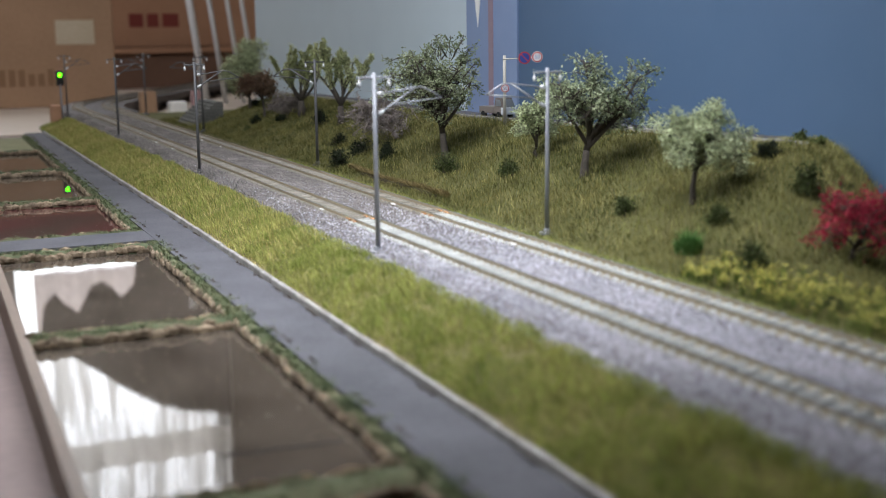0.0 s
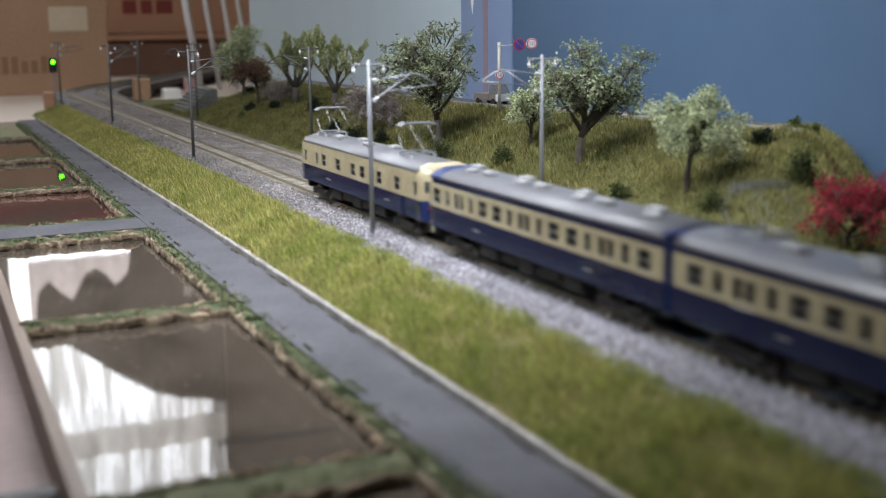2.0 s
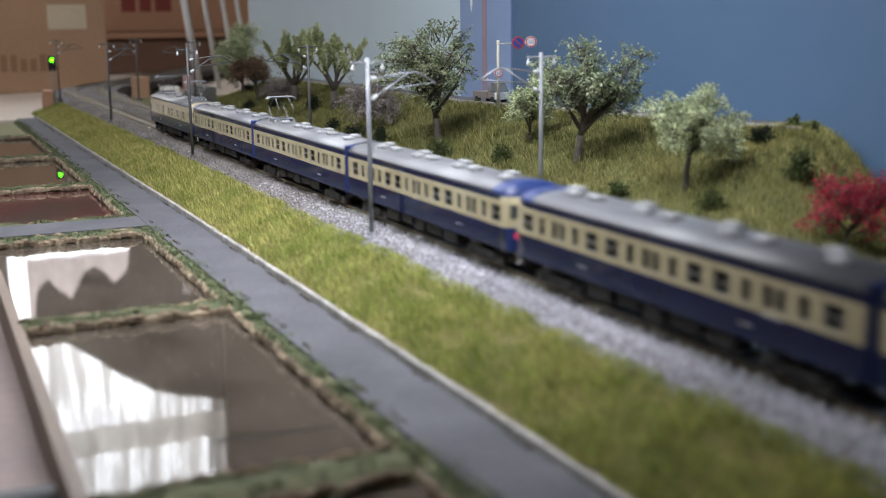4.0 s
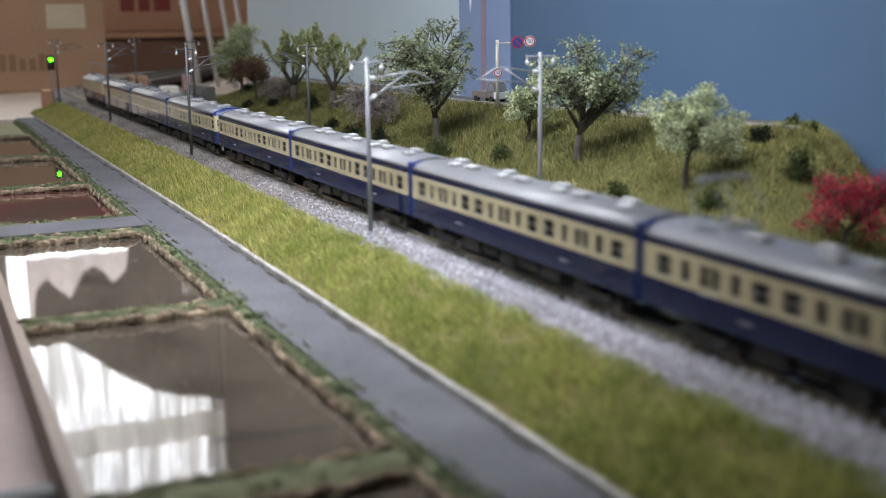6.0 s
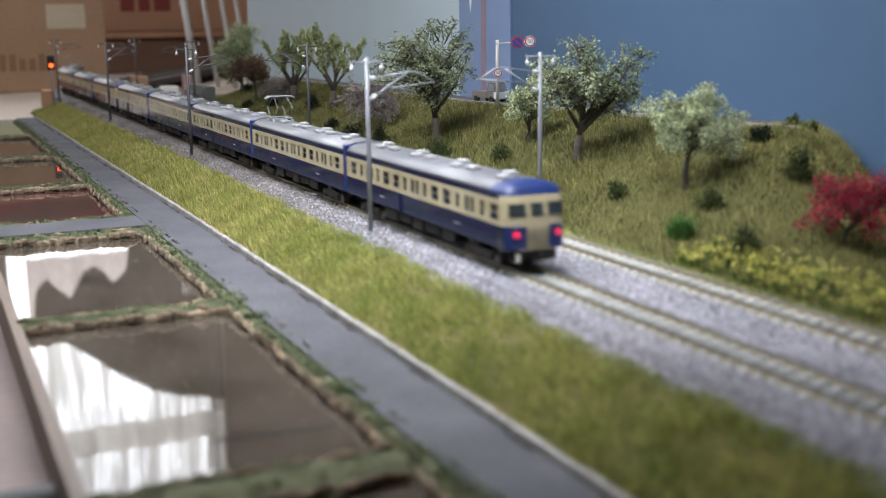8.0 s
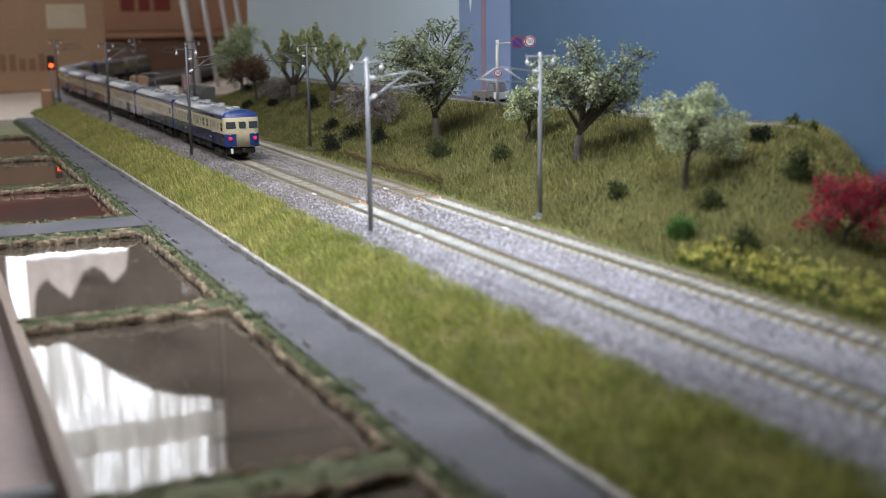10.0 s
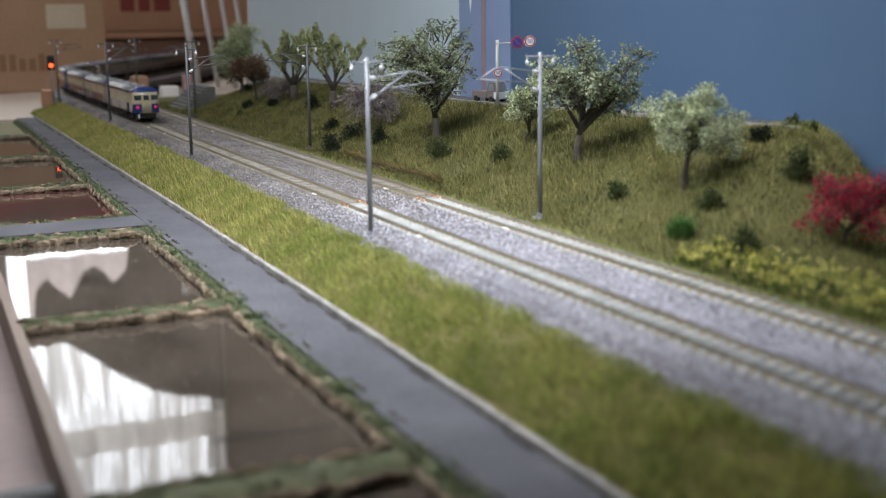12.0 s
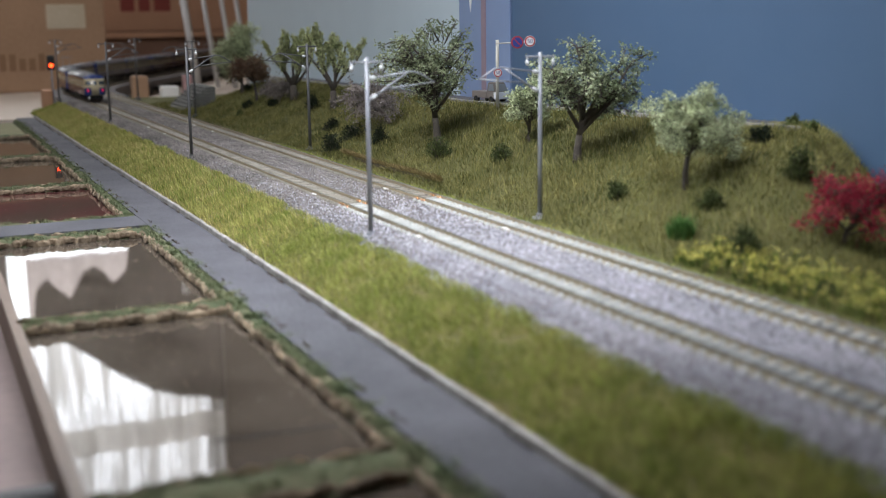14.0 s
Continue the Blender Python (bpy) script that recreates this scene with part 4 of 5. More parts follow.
# yellow flowers
n = 330
y = rng.uniform(0.205, 0.300, n)
x = 0.053 + rng.random(n) * (0.018 + (0.30 - y) * 0.28)
h = rng.uniform(0.0018, 0.0050, n)
z = np.array([hill(a, b) for a, b in zip(x, y)])
v, f = blades(np.repeat(np.stack([x, y, z], -1), 7, 0) + rng.normal(0, 0.0005, (n * 7, 3)) * (1, 1, 0), np.repeat(h, 7), 0.5, 0.0003, (0, 0), 9)
flowers = tagged(cloud("flower_bed", v, f, M_STEM), "drift of yellow flowers on green stems beside the track", "flowers", kind="stuff")
v, f = leaves(np.stack([x, y, z + h], -1), 9, 0.0007, 0.0007, 10)
cloud("blossoms", v, f, M_FLOWER, flowers)
# ---------------------------------------------------------------- catenary poles
M_INSUL = mat("white_insulator", (0.62, 0.63, 0.65), 0.3)


# far masts: a darker grey that also puts in the dim light there
M_DIMPOLE = mat("dimmed_grey_paint", (0.085, 0.085, 0.09), 0.5, 0.1, second=(0.12, 0.12, 0.125), scale=200)


def catenary_pole(m, paint, label):
    pole = thing("catenary_pole", m, label, "mast", "line masts")
    bm = bmesh.new()
    tube(bm, [(0, 0, -0.004), (0, 0, 0.030), (0, 0, 0.0592)], [0.00090, 0.00082, 0.00074], 12)
    part("mast", bm, paint, pole, smooth=True)
    bm = bmesh.new()
    tube(bm, [(0, 0, -0.0060), (0, 0, -0.0030)], [0.0032, 0.0030], 10)
    tube(bm, [(0, 0, -0.0031), (0, 0, -0.0016)], [0.0017, 0.0013], 10)
    part("base", bm, paint, pole)
    bm = bmesh.new()
    rounded_box(bm, -0.0062, 0.0062, -0.0004, 0.0004, 0.0572, 0.0580, 0.0002, 1)
    part("crossbar", bm, paint, pole)
    for x in (-0.0055, 0.0055):
        bm = bmesh.new()
        tube(bm, [(x, 0, 0.0575), (x, 0, 0.0562), (x, 0, 0.0560), (x, 0, 0.0545)], [0.0003, 0.0003, 0.0007, 0.0006], 8)
        part("insulator", bm, M_INSUL, pole, "white hanging insulator", True)
    for pts, r in (([(0, 0, 0.0518), (0.017, 0, 0.0540), (0.0195, 0, 0.0534), (0.0255, 0, 0.0500)], 0.00034), ([(0, 0, 0.0440), (0.0150, 0, 0.0536)], 0.00042), ([(0.0070, 0, 0.0482), (0.0255, 0, 0.0500)], 0.00030)):
        bm = bmesh.new()
        tube(bm, pts, r, 7)
        part("bracket_arm", bm, paint, pole, smooth=True)
    for pts in ([(0.001, 0, 0.0519), (0.0032, 0, 0.0522)], [(0.0012, 0, 0.0448), (0.0034, 0, 0.0463)]):
        bm = bmesh.new()
        tube(bm, [pts[0], Vector(pts[0]).lerp(Vector(pts[1]), 0.3), Vector(pts[0]).lerp(Vector(pts[1]), 0.7), pts[1]], [0.0005, 0.0008, 0.0008, 0.0005], 8)
        part("arm_insulator", bm, M_INSUL, pole, "white arm insulator", True)
    return pole


LIGHT, DIM = "light grey overhead line mast with bracket arm and white insulators", "overhead line mast with bracket arm, its grey darkened for dim light"
mast = catenary_pole(pose(-0.0155, 0.3830, 0), M_POLE, LIGHT)
copy_thing(mast, pose(0.0560, 0.3893, 0, 0, 0, 180))
dim_mast = catenary_pole(pose(-0.0160, 0.6717, 0), M_DIMPOLE, DIM)
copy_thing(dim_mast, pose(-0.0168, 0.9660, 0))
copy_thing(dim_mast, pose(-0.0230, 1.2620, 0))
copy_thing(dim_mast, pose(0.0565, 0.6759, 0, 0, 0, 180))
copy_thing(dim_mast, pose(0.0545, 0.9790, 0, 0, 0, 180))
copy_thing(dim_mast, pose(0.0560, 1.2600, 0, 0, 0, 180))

# ---------------------------------------------------------------- signal by the far end
M_GREENLAMP = mat("green_lamp", (0.05, 0.9, 0.15), 0.3, glow=14, glow_colour=(0.06, 1.0, 0.0))
M_REDLAMP = mat("red_lamp", (0.9, 0.06, 0.03), 0.3, glow=14, glow_colour=(1.0, 0.035, 0.006))
signal = thing("railway_signal", pose(-0.0290, 1.256, 0, 0, 0, 4), "colour light railway signal on a grey post beside the track", "signal")
bm = bmesh.new()
tube(bm, [(0, 0, -0.006), (0, 0, 0.030)], 0.0009, 8)
part("post", bm, M_POLE, signal)
bm = bmesh.new()
tube(bm, [(0, 0, -0.008), (0, 0, -0.003)], 0.003, 8)
part("base", bm, M_POLE, signal)
bm = bmesh.new()
rounded_box(bm, -0.0038, 0.0038, -0.0002, 0.0022, 0.0280, 0.0432, 0.0012)
part("head", bm, M_BLACK, signal, "black oblong signal head")
for z, m in ((0.0388, M_GREENLAMP), (0.0328, M_REDLAMP)):
    bm = bmesh.new()
    tube(bm, [(0, -0.0003, z), (0, -0.0010, z)], [0.0018, 0.0016], 14)
    part("green_lens" if m is M_GREENLAMP else "red_lens", bm, m, signal, smooth=False)
# added cover: both lenses always glow, and this hides one of them
bm = bmesh.new()
rounded_box(bm, -0.0034, 0.0034, -0.0020, -0.0013, -0.0029, 0.0029, 0.0003, 1)
shutter = part("shutter", bm, M_BLACK, signal, "added black cover that hides one of two glowing lamps")
shutter.matrix_basis = pose(0, 0, 0.0328)
for z in (0.012, 0.020):
    bm = bmesh.new()
    tube(bm, [(-0.002, 0, z), (0.002, 0, z)], 0.0004, 5)
    part("rung", bm, M_POLE, signal)

# ---------------------------------------------------------------- road sign on the hill
M_SIGNRED = mat("sign_red", (0.42, 0.045, 0.06), 0.4)
M_SIGNBLUE = mat("sign_blue", (0.035, 0.06, 0.26), 0.4)
M_CREAMPOST = mat("cream_post", (0.42, 0.40, 0.35), 0.5, second=(0.48, 0.46, 0.41), scale=200)
sign = thing("road_sign", Matrix.Translation((0.1370, 0.5850, 0.0252)) @ pose(0, 0, 0, 0, 0, -22), "cream post with no-parking and speed limit signs", "road sign")
bm = bmesh.new()
tube(bm, [(0, 0, -0.0065), (0, 0, 0.0355)], [0.0010, 0.0009], 10)
part("post", bm, M_CREAMPOST, sign, smooth=True)
bm = bmesh.new()
tube(bm, [(-0.001, -0.0006, 0.0335), (0.0090, -0.0006, 0.0338), (0.0172, -0.0006, 0.0342)], 0.0004, 6)
part("arm", bm, M_CREAMPOST, sign)


def disc(bm, x, z, r, y0, y1, n=24):
    tube(bm, [(x, y0, z), (x, y1, z)], r, n)


def round_sign(x, z, r, kind):
    bm = bmesh.new()
    disc(bm, x, z, r, -0.0010, -0.0006)
    plate = part("sign_plate", bm, M_SIGNRED if kind == "stop" else M_WHITE, sign, "round sign plate")
    bm = bmesh.new()
    disc(bm, x, z, r * (0.78 if kind == "stop" else 0.93), -0.0012, -0.0009)
    part("face", bm, M_SIGNBLUE if kind == "stop" else M_SIGNRED, plate)
    if kind == "stop":
        bm = bmesh.new()
        d = r * 0.55
        tube(bm, [(x - d, -0.0013, z + d), (x + d, -0.0013, z - d)], r * 0.09, 6)
        part("slash", bm, M_SIGNRED, plate)
        return
    bm = bmesh.new()
    disc(bm, x, z, r * 0.70, -0.0013, -0.0010)
    part("field", bm, M_WHITE, plate)
    curve = bpy.data.curves.new("figures", "FONT")
    curve.body, curve.size, curve.align_x, curve.align_y, curve.extrude = "50", r * 1.05, "CENTER", "CENTER", 0.00003
    tmp = bpy.data.objects.new("tmp", curve)
    scene.collection.objects.link(tmp)
    me = bpy.data.meshes.new_from_object(tmp.evaluated_get(bpy.context.evaluated_depsgraph_get()))
    bpy.data.objects.remove(tmp)
    me.materials.clear()
    me.materials.append(M_SIGNBLUE)
    share("figures", me, plate, pose(x, -0.00138, z, 90, 0, 0))


round_sign(0.0110, 0.0340, 0.0034, "stop")
round_sign(0.0180, 0.0344, 0.0031, "speed")
round_sign(0.0002, 0.0175, 0.0024, "speed")

# ---------------------------------------------------------------- small truck
M_TRUCK = mat("truck_taupe", (0.16, 0.14, 0.125), 0.4, second=(0.19, 0.165, 0.15), scale=150)
M_SILVER = mat("truck_white", (0.60, 0.63, 0.66), 0.3)
M_DARKGLASS = mat("dark_glass", (0.04, 0.05, 0.055), 0.08, spec=0.7)
# pale base colour paints in the sky reflected by the truck's windows
M_PALEGLASS = mat("pale_glass", (0.30, 0.33, 0.36), 0.08, spec=0.8)
M_TYRE = mat("tyre", (0.012, 0.012, 0.013), 0.8)
truck = thing("pickup_truck", pose(0.1565, 0.6330, crest(0.633) - 0.0012, 0, 0, 194), "small taupe pickup truck with pale front on the hill road", "truck")
bm = bmesh.new()
rounded_box(bm, -0.0050, 0.0050, -0.0115, 0.0020, 0.0026, 0.0066, 0.0004)
part("load_bed", bm, M_TRUCK, truck)
bm = bmesh.new()
v = []
for x in (-0.0050, 0.0050):
    v.append([bm.verts.new((x * k, y, z)) for y, z, k in ((0.0022, 0.0024, 1), (0.0105, 0.0024, 1), (0.0108, 0.0060, 1), (0.0082, 0.0118, 0.88), (0.0030, 0.0120, 0.88), (0.0022, 0.0066, 1))])
bm.faces.new(v[0])
bm.faces.new(v[1][::-1])
for i in range(6):
    bm.faces.new((v[0][i], v[1][i], v[1][(i + 1) % 6], v[0][(i + 1) % 6]))
bmesh.ops.bevel(bm, geom=list(bm.edges), offset=0.0004, segments=2, affect="EDGES")
cab = part("cab", bm, M_TRUCK, truck)
bm = bmesh.new()
for y0, z0, y1, z1 in ((0.01062, 0.0066, 0.00860, 0.0110),):
    q = [bm.verts.new(c) for c in ((-0.0043, y0 + 0.0003, z0), (0.0043, y0 + 0.0003, z0), (0.0038, y1 + 0.0003, z1), (-0.0038, y1 + 0.0003, z1))]
    bm.faces.new(q)
bmesh.ops.solidify(bm, geom=list(bm.faces), thickness=0.0003)
part("windscreen", bm, M_PALEGLASS, cab, "windscreen in pale glass with the reflected sky painted in")
for sx in (-1, 1):
    bm = bmesh.new()
    q = [bm.verts.new(c) for c in ((sx * 0.00508, 0.0040, 0.0070), (sx * 0.00508, 0.0094, 0.0070), (sx * 0.00460, 0.0078, 0.0108), (sx * 0.00460, 0.0040, 0.0110))]
    bm.faces.new(q)
    bmesh.ops.solidify(bm, geom=list(bm.faces), thickness=0.0002)
    part("side_window", bm, M_PALEGLASS, cab, "side window")
    bm = bmesh.new()
    rounded_box(bm, sx * 0.0038 - 0.0008, sx * 0.0038 + 0.0008, 0.0106, 0.0112, 0.0040, 0.0052, 0.0002, 1)
    part("headlight", bm, M_SILVER, truck, "headlight")
bm = bmesh.new()
rounded_box(bm, -0.0051, 0.0051, 0.0086, 0.0111, 0.0020, 0.0064, 0.0005)
part("front_panel", bm, M_SILVER, truck, "pale silver front panel")
bm = bmesh.new()
tube(bm, [(-0.0008, 0, 0), (0.0008, 0, 0)], 0.0019, 14)
wheel_mesh = mesh_of("wheel", bm, M_TYRE)
for x in (-0.0043, 0.0043):
    for y in (-0.0075, 0.0065):
        share("wheel", wheel_mesh, truck, pose(x, y, 0.0019), "black tyre")

# ---------------------------------------------------------------- steps, blocks and boxes at the far end
M_STEPS = mat("grey_stone", (0.11, 0.11, 0.105), 0.85, second=(0.17, 0.17, 0.16), scale=60, fine=500, bump=0.4)
steps = thing("stone_steps", pose(0.0575, 1.045, -0.0045), "grey stone steps cut into the end of the hill", "steps")
for i in range(8):
    bm = bmesh.new()
    rounded_box(bm, i * 0.0030, 0.030, 0.0, 0.065, i * 0.0027, i * 0.0027 + 0.0026, 0.0003, 1)
    part("step", bm, M_STEPS, steps)


def block(name, x0, x1, y0, y1, z0, z1, m, label, category):
    bm = bmesh.new()
    rounded_box(bm, x0, x1, y0, y1, z0, z1, min(0.002, (x1 - x0) * 0.08))
    return tagged(part(name, bm, m), label, category)


block("card_block", -0.0398, -0.0300, 1.252, 1.272, -0.024, 0.0085, M_CARD2, "small brown block at the end of the lane", "block")
block("cardboard_block", 0.075, 0.093, 1.40, 1.42, -0.022, 0.0134, M_CARD, "small brown cardboard packing block", "block")
block("white_box", 0.1065, 0.1265, 1.39, 1.41, -0.022, 0.0012, M_WHITE, "small white plastic box on the table", "box")
block("pink_box", 0.138, 0.149, 1.42, 1.43, -0.022, 0.012, mat("pink_card", (0.45, 0.28, 0.28), 0.7), "small pinkish box on the table", "box")

carton = thing("cardboard_box", pose(0.0, 1.82, 0), "large brown cardboard box with paper label and dark print", "box", "cardboard boxes")
bm = bmesh.new()
rounded_box(bm, -0.40, 0.1103, 0.0, 0.25, -0.022, 0.142, 0.002)
part("carton", bm, M_CARD, carton)
bm = bmesh.new()
rounded_box(bm, 0.0275, 0.0823, -0.0006, 0.0002, 0.0686, 0.1038, 0.0002, 1)
part("label", bm, M_PAPER, carton, "pale square paper label")
M_PRINT = mat("faded_print", (0.25, 0.145, 0.08), 0.9)
for i, h in enumerate((0.0334, 0.028, 0.0334, 0.0334, 0.0334, 0.027, 0.027, 0.0334)):
    bm = bmesh.new()
    rounded_box(bm, -0.082 + i * 0.0135, -0.073 + i * 0.0135, -0.0006, 0.0002, 0.0091, h, 0.0002, 1)
    part("print_bar", bm, M_PRINT, carton, "dark printed bar")
M_REDPRINT = mat("red_print", (0.21, 0.04, 0.03), 0.8)

dark = thing("cardboard_box", pose(0, 2.45, 0), "dark reddish-brown cardboard box with red print", "box", "cardboard boxes")
bm = bmesh.new()
rounded_box(bm, 0.114, 0.60, 0.0, 0.25, 0.0595, 0.170, 0.003)
part("carton", bm, M_CARD2, dark)
for x0, x1 in ((0.235, 0.263), (0.271, 0.294), (0.3015, 0.3347)):
    bm = bmesh.new()
    rounded_box(bm, x0, x1, -0.0006, 0.0002, 0.100, 0.127, 0.0002, 1)
    part("print_bar", bm, M_REDPRINT, dark, "faded red printed bar")
low = thing("cardboard_box", pose(0, 2.43, 0), "dark brown cardboard box below another box", "box", "cardboard boxes")
bm = bmesh.new()
rounded_box(bm, 0.090, 0.66, 0.0, 0.28, -0.022, 0.0590, 0.003)
part("carton", bm, mat("deep_brown_card", (0.15, 0.08, 0.052), 0.85, second=(0.19, 0.105, 0.07), scale=12, fine=200), low)
bm = bmesh.new()
rounded_box(bm, 0.10, 0.62, -0.010, 0.0, 0.048, 0.0590, 0.001)
part("flap", bm, M_CARD2, low)

# chrome rods leaning in front of the boxes
M_CHROME = mat("silver_rod", (0.80, 0.80, 0.82), 0.3, 0.0, second=(0.68, 0.68, 0.70), scale=40)
for x, r, y in ((0.1925, 0.0052, 1.62), (0.2520, 0.0036, 1.76), (0.2790, 0.0034, 1.76), (0.3010, 0.0034, 1.76)):
    bm = bmesh.new()
    tube(bm, [(x + 0.0085, y, -0.022), (x - 0.0265, y, 0.26)], r, 12)
    rod = tagged(part("metal_rod", bm, M_CHROME, smooth=True), "bright metal rod leaning before the boxes", "rod", "metal rods")

# black roll at the desk's edge
bm = bmesh.new()
tube(bm, [(-0.30, 0.246, -0.0268), (-0.1392, 0.244, -0.0268)], 0.0042, 32)
bmesh.ops.bevel(bm, geom=[e for e in bm.edges if len(e.link_faces) == 2 and e.calc_face_angle(0) > 1], offset=0.0008, segments=2, affect="EDGES")
tagged(part("black_tube", bm, M_BLACK, smooth=False), "black rubber tube lying on the desk", "tube")

# ---------------------------------------------------------------- window with its curtain
M_FRAME = mat("window_frame", (0.55, 0.52, 0.48), 0.4)
window = thing("window_1", pose(0, 0, 0), "tall window with white lace curtain and dark swag", "window", kind="structure")
for x0, x1, z0, z1 in ((-0.55, 0.527, 0.39, 0.43), (-0.55, 0.527, 1.56, 1.60), (-0.55, -0.51, 0.43, 1.56), (0.487, 0.527, 0.43, 1.56), (-0.02, 0.01, 0.43, 1.56)):
    bm = bmesh.new()
    rounded_box(bm, x0, x1, 2.955, 2.99, z0, z1, 0.003, 1)
    part("window_frame", bm, M_FRAME, window)
M_LACE = bpy.data.materials.new("lace")
M_LACE.use_nodes = True
nt = M_LACE.node_tree
nt.nodes.remove(nt.nodes["Principled BSDF"])
tl, tp, mx = nt.nodes.new("ShaderNodeBsdfTranslucent"), nt.nodes.new("ShaderNodeBsdfTransparent"), nt.nodes.new("ShaderNodeMixShader")
tl.inputs[0].default_value = (0.58, 0.57, 0.55, 1)
wv, mp = nt.nodes.new("ShaderNodeTexNoise"), nt.nodes.new("ShaderNodeMapping")
wv.inputs["Scale"].default_value = 1
wv.inputs["Detail"].default_value = 3
mp.inputs["Scale"].default_value = (38, 38, 4.5)
rp = nt.nodes.new("ShaderNodeMapRange")
rp.inputs["From Min"].default_value, rp.inputs["From Max"].default_value = 0.42, 0.57
rp.inputs["To Min"].default_value, rp.inputs["To Max"].default_value = 0.25, 1.0
gm = nt.nodes.new("ShaderNodeNewGeometry")
nt.links.new(gm.outputs["Position"], mp.inputs["Vector"])
nt.links.new(mp.outputs[0], wv.inputs["Vector"])
nt.links.new(wv.outputs[0], rp.inputs["Value"])
nt.links.new(rp.outputs[0], mx.inputs[0])
nt.links.new(tp.outputs[0], mx.inputs[1])
nt.links.new(tl.outputs[0], mx.inputs[2])
nt.links.new(mx.outputs[0], nt.nodes["Material Output"].inputs[0])


def cloth(name, low, high, y, fold, n, m, label, x0=-0.55, x1=0.50):
    bm = bmesh.new()
    prev = None
    for i in range(n + 1):
        x = x0 + (x1 - x0) * i / n
        yy = y + fold * math.sin(x * 75) + fold * 0.5 * math.sin(x * 31 + 1)
        col = [bm.verts.new((x, yy, low(x) + (high(x) - low(x)) * k / 4)) for k in range(5)]
        if prev:
            for k in range(4):
                bm.faces.new((prev[k], col[k], col[k + 1], prev[k + 1]))
        prev = col
    return part(name, bm, m, window, label, True)


def hem(x):
    return float(np.interp(x, [-0.10, 0.06, 0.105, 0.16, 0.25, 0.325, 0.378, 0.487], [0.60, 0.605, 0.62, 0.665, 0.738, 0.785, 0.805, 0.83]))


def scallop(x):
    """Lower edge of the swag: gathered in points, down past the sill at the right."""
    if x > 0.28:
        return 0.38
    z = np.interp(x, [0.05, 0.062, 0.09, 0.11, 0.14, 0.155, 0.175, 0.20, 0.225, 0.24, 0.255, 0.275, 0.28], [0.60, 0.50, 0.475, 0.50, 0.525, 0.50, 0.465, 0.455, 0.475, 0.50, 0.49, 0.47, 0.44])
    return min(hem(x) - 0.002, float(z))


cloth("curtain", lambda x: hem(x) - 0.02, lambda x: 1.58, 2.90, 0.010, 200, M_LACE, "white lace curtain")
M_LACEBAND = thin(mat("thick_lace", (0.66, 0.63, 0.60), 0.9, second=(0.82, 0.79, 0.75), scale=40), 0.8)
cloth("curtain_band", lambda x: 0.865, lambda x: 0.935, 2.88, 0.008, 200, M_LACEBAND, "gathered double band of white lace")
M_LACEPINK = thin(mat("pinkish_lace", (0.50, 0.43, 0.41), 0.9, second=(0.72, 0.63, 0.60), scale=90), 0.8)
cloth("tied_curtain", lambda x: 0.425, lambda x: 0.59, 2.875, 0.010, 120, M_LACEPINK, "gathered pinkish side curtain", 0.045, 0.29)
M_SWAG = mat("dark_swag", (0.035, 0.028, 0.025), 0.9, second=(0.07, 0.055, 0.05), scale=20)
cloth("swag", scallop, hem, 2.86, 0.004, 200, M_SWAG, "dark brown curtain swag")
PITCH = 0.137
tail_rows = [(0.0, -1.0875), (0.5, -1.005), (1.2, -0.884), (1.5, -0.834), (3.0, -0.571), (3.2, -0.536), (5.5, -0.138), (6.0, -0.051),
             (6.5, 0.034), (7.0, 0.1215), (7.5, 0.206), (8.2, 0.321), (9.4, 0.520), (10.5, 0.691), (11.0, 0.760), (12.5, 0.963), (14.0, 1.163)]


def tail_at(t):
    """Where the train's rear end is, in metres along the track: a smooth curve through the timetable."""
    n = len(tail_rows)
    i = max(k for k in range(n - 1) if tail_rows[k][0] <= t or k == 0)
    (t0, s0), (t1, s1) = tail_rows[i], tail_rows[i + 1]

    def slope(k):
        a, b = max(k - 1, 0), min(k + 1, n - 1)
        return (tail_rows[b][1] - tail_rows[a][1]) / (tail_rows[b][0] - tail_rows[a][0])
    h, u = t1 - t0, (t - t0) / (t1 - t0)
    return (s0 * (2 * u ** 3 - 3 * u * u + 1) + slope(i) * h * (u ** 3 - 2 * u * u + u) + s1 * (3 * u * u - 2 * u ** 3) + slope(i + 1) * h * (u ** 3 - u * u))


def car_pose(s):
    """Pose of a car whose middle is at s: it rides on two bogies."""
    a, b = line(s - 0.046)[0], line(s + 0.046)[0]
    d = (b - a).normalized()
    return Matrix.LocRotScale((a + b) / 2, Euler((math.asin(d.z), 0, -math.atan2(d.x, d.y))), None)


# ---------------------------------------------------------------- train
M_NAVY = mat("navy_paint", (0.009, 0.014, 0.052), 0.08, second=(0.012, 0.018, 0.062), scale=60)
M_CREAM = mat("cream_paint", (0.425, 0.366, 0.238), 0.09, second=(0.53, 0.465, 0.31), scale=60)
M_ROOF = mat("roof_grey", (0.125, 0.128, 0.145), 0.36, second=(0.155, 0.158, 0.175), scale=80, fine=700)
M_VENT = mat("vent_grey", (0.27, 0.275, 0.285), 0.5)
M_UNDER = mat("underframe_black", (0.010, 0.009, 0.009), 0.75, second=(0.02, 0.018, 0.016), scale=120)
M_WHEEL = mat("wheel_steel", (0.16, 0.15, 0.14), 0.4, 0.8)
M_GANGWAY = mat("gangway_blue", (0.014, 0.032, 0.14), 0.4)
M_PANE = clear("window_glass", (0.78, 0.84, 0.84))
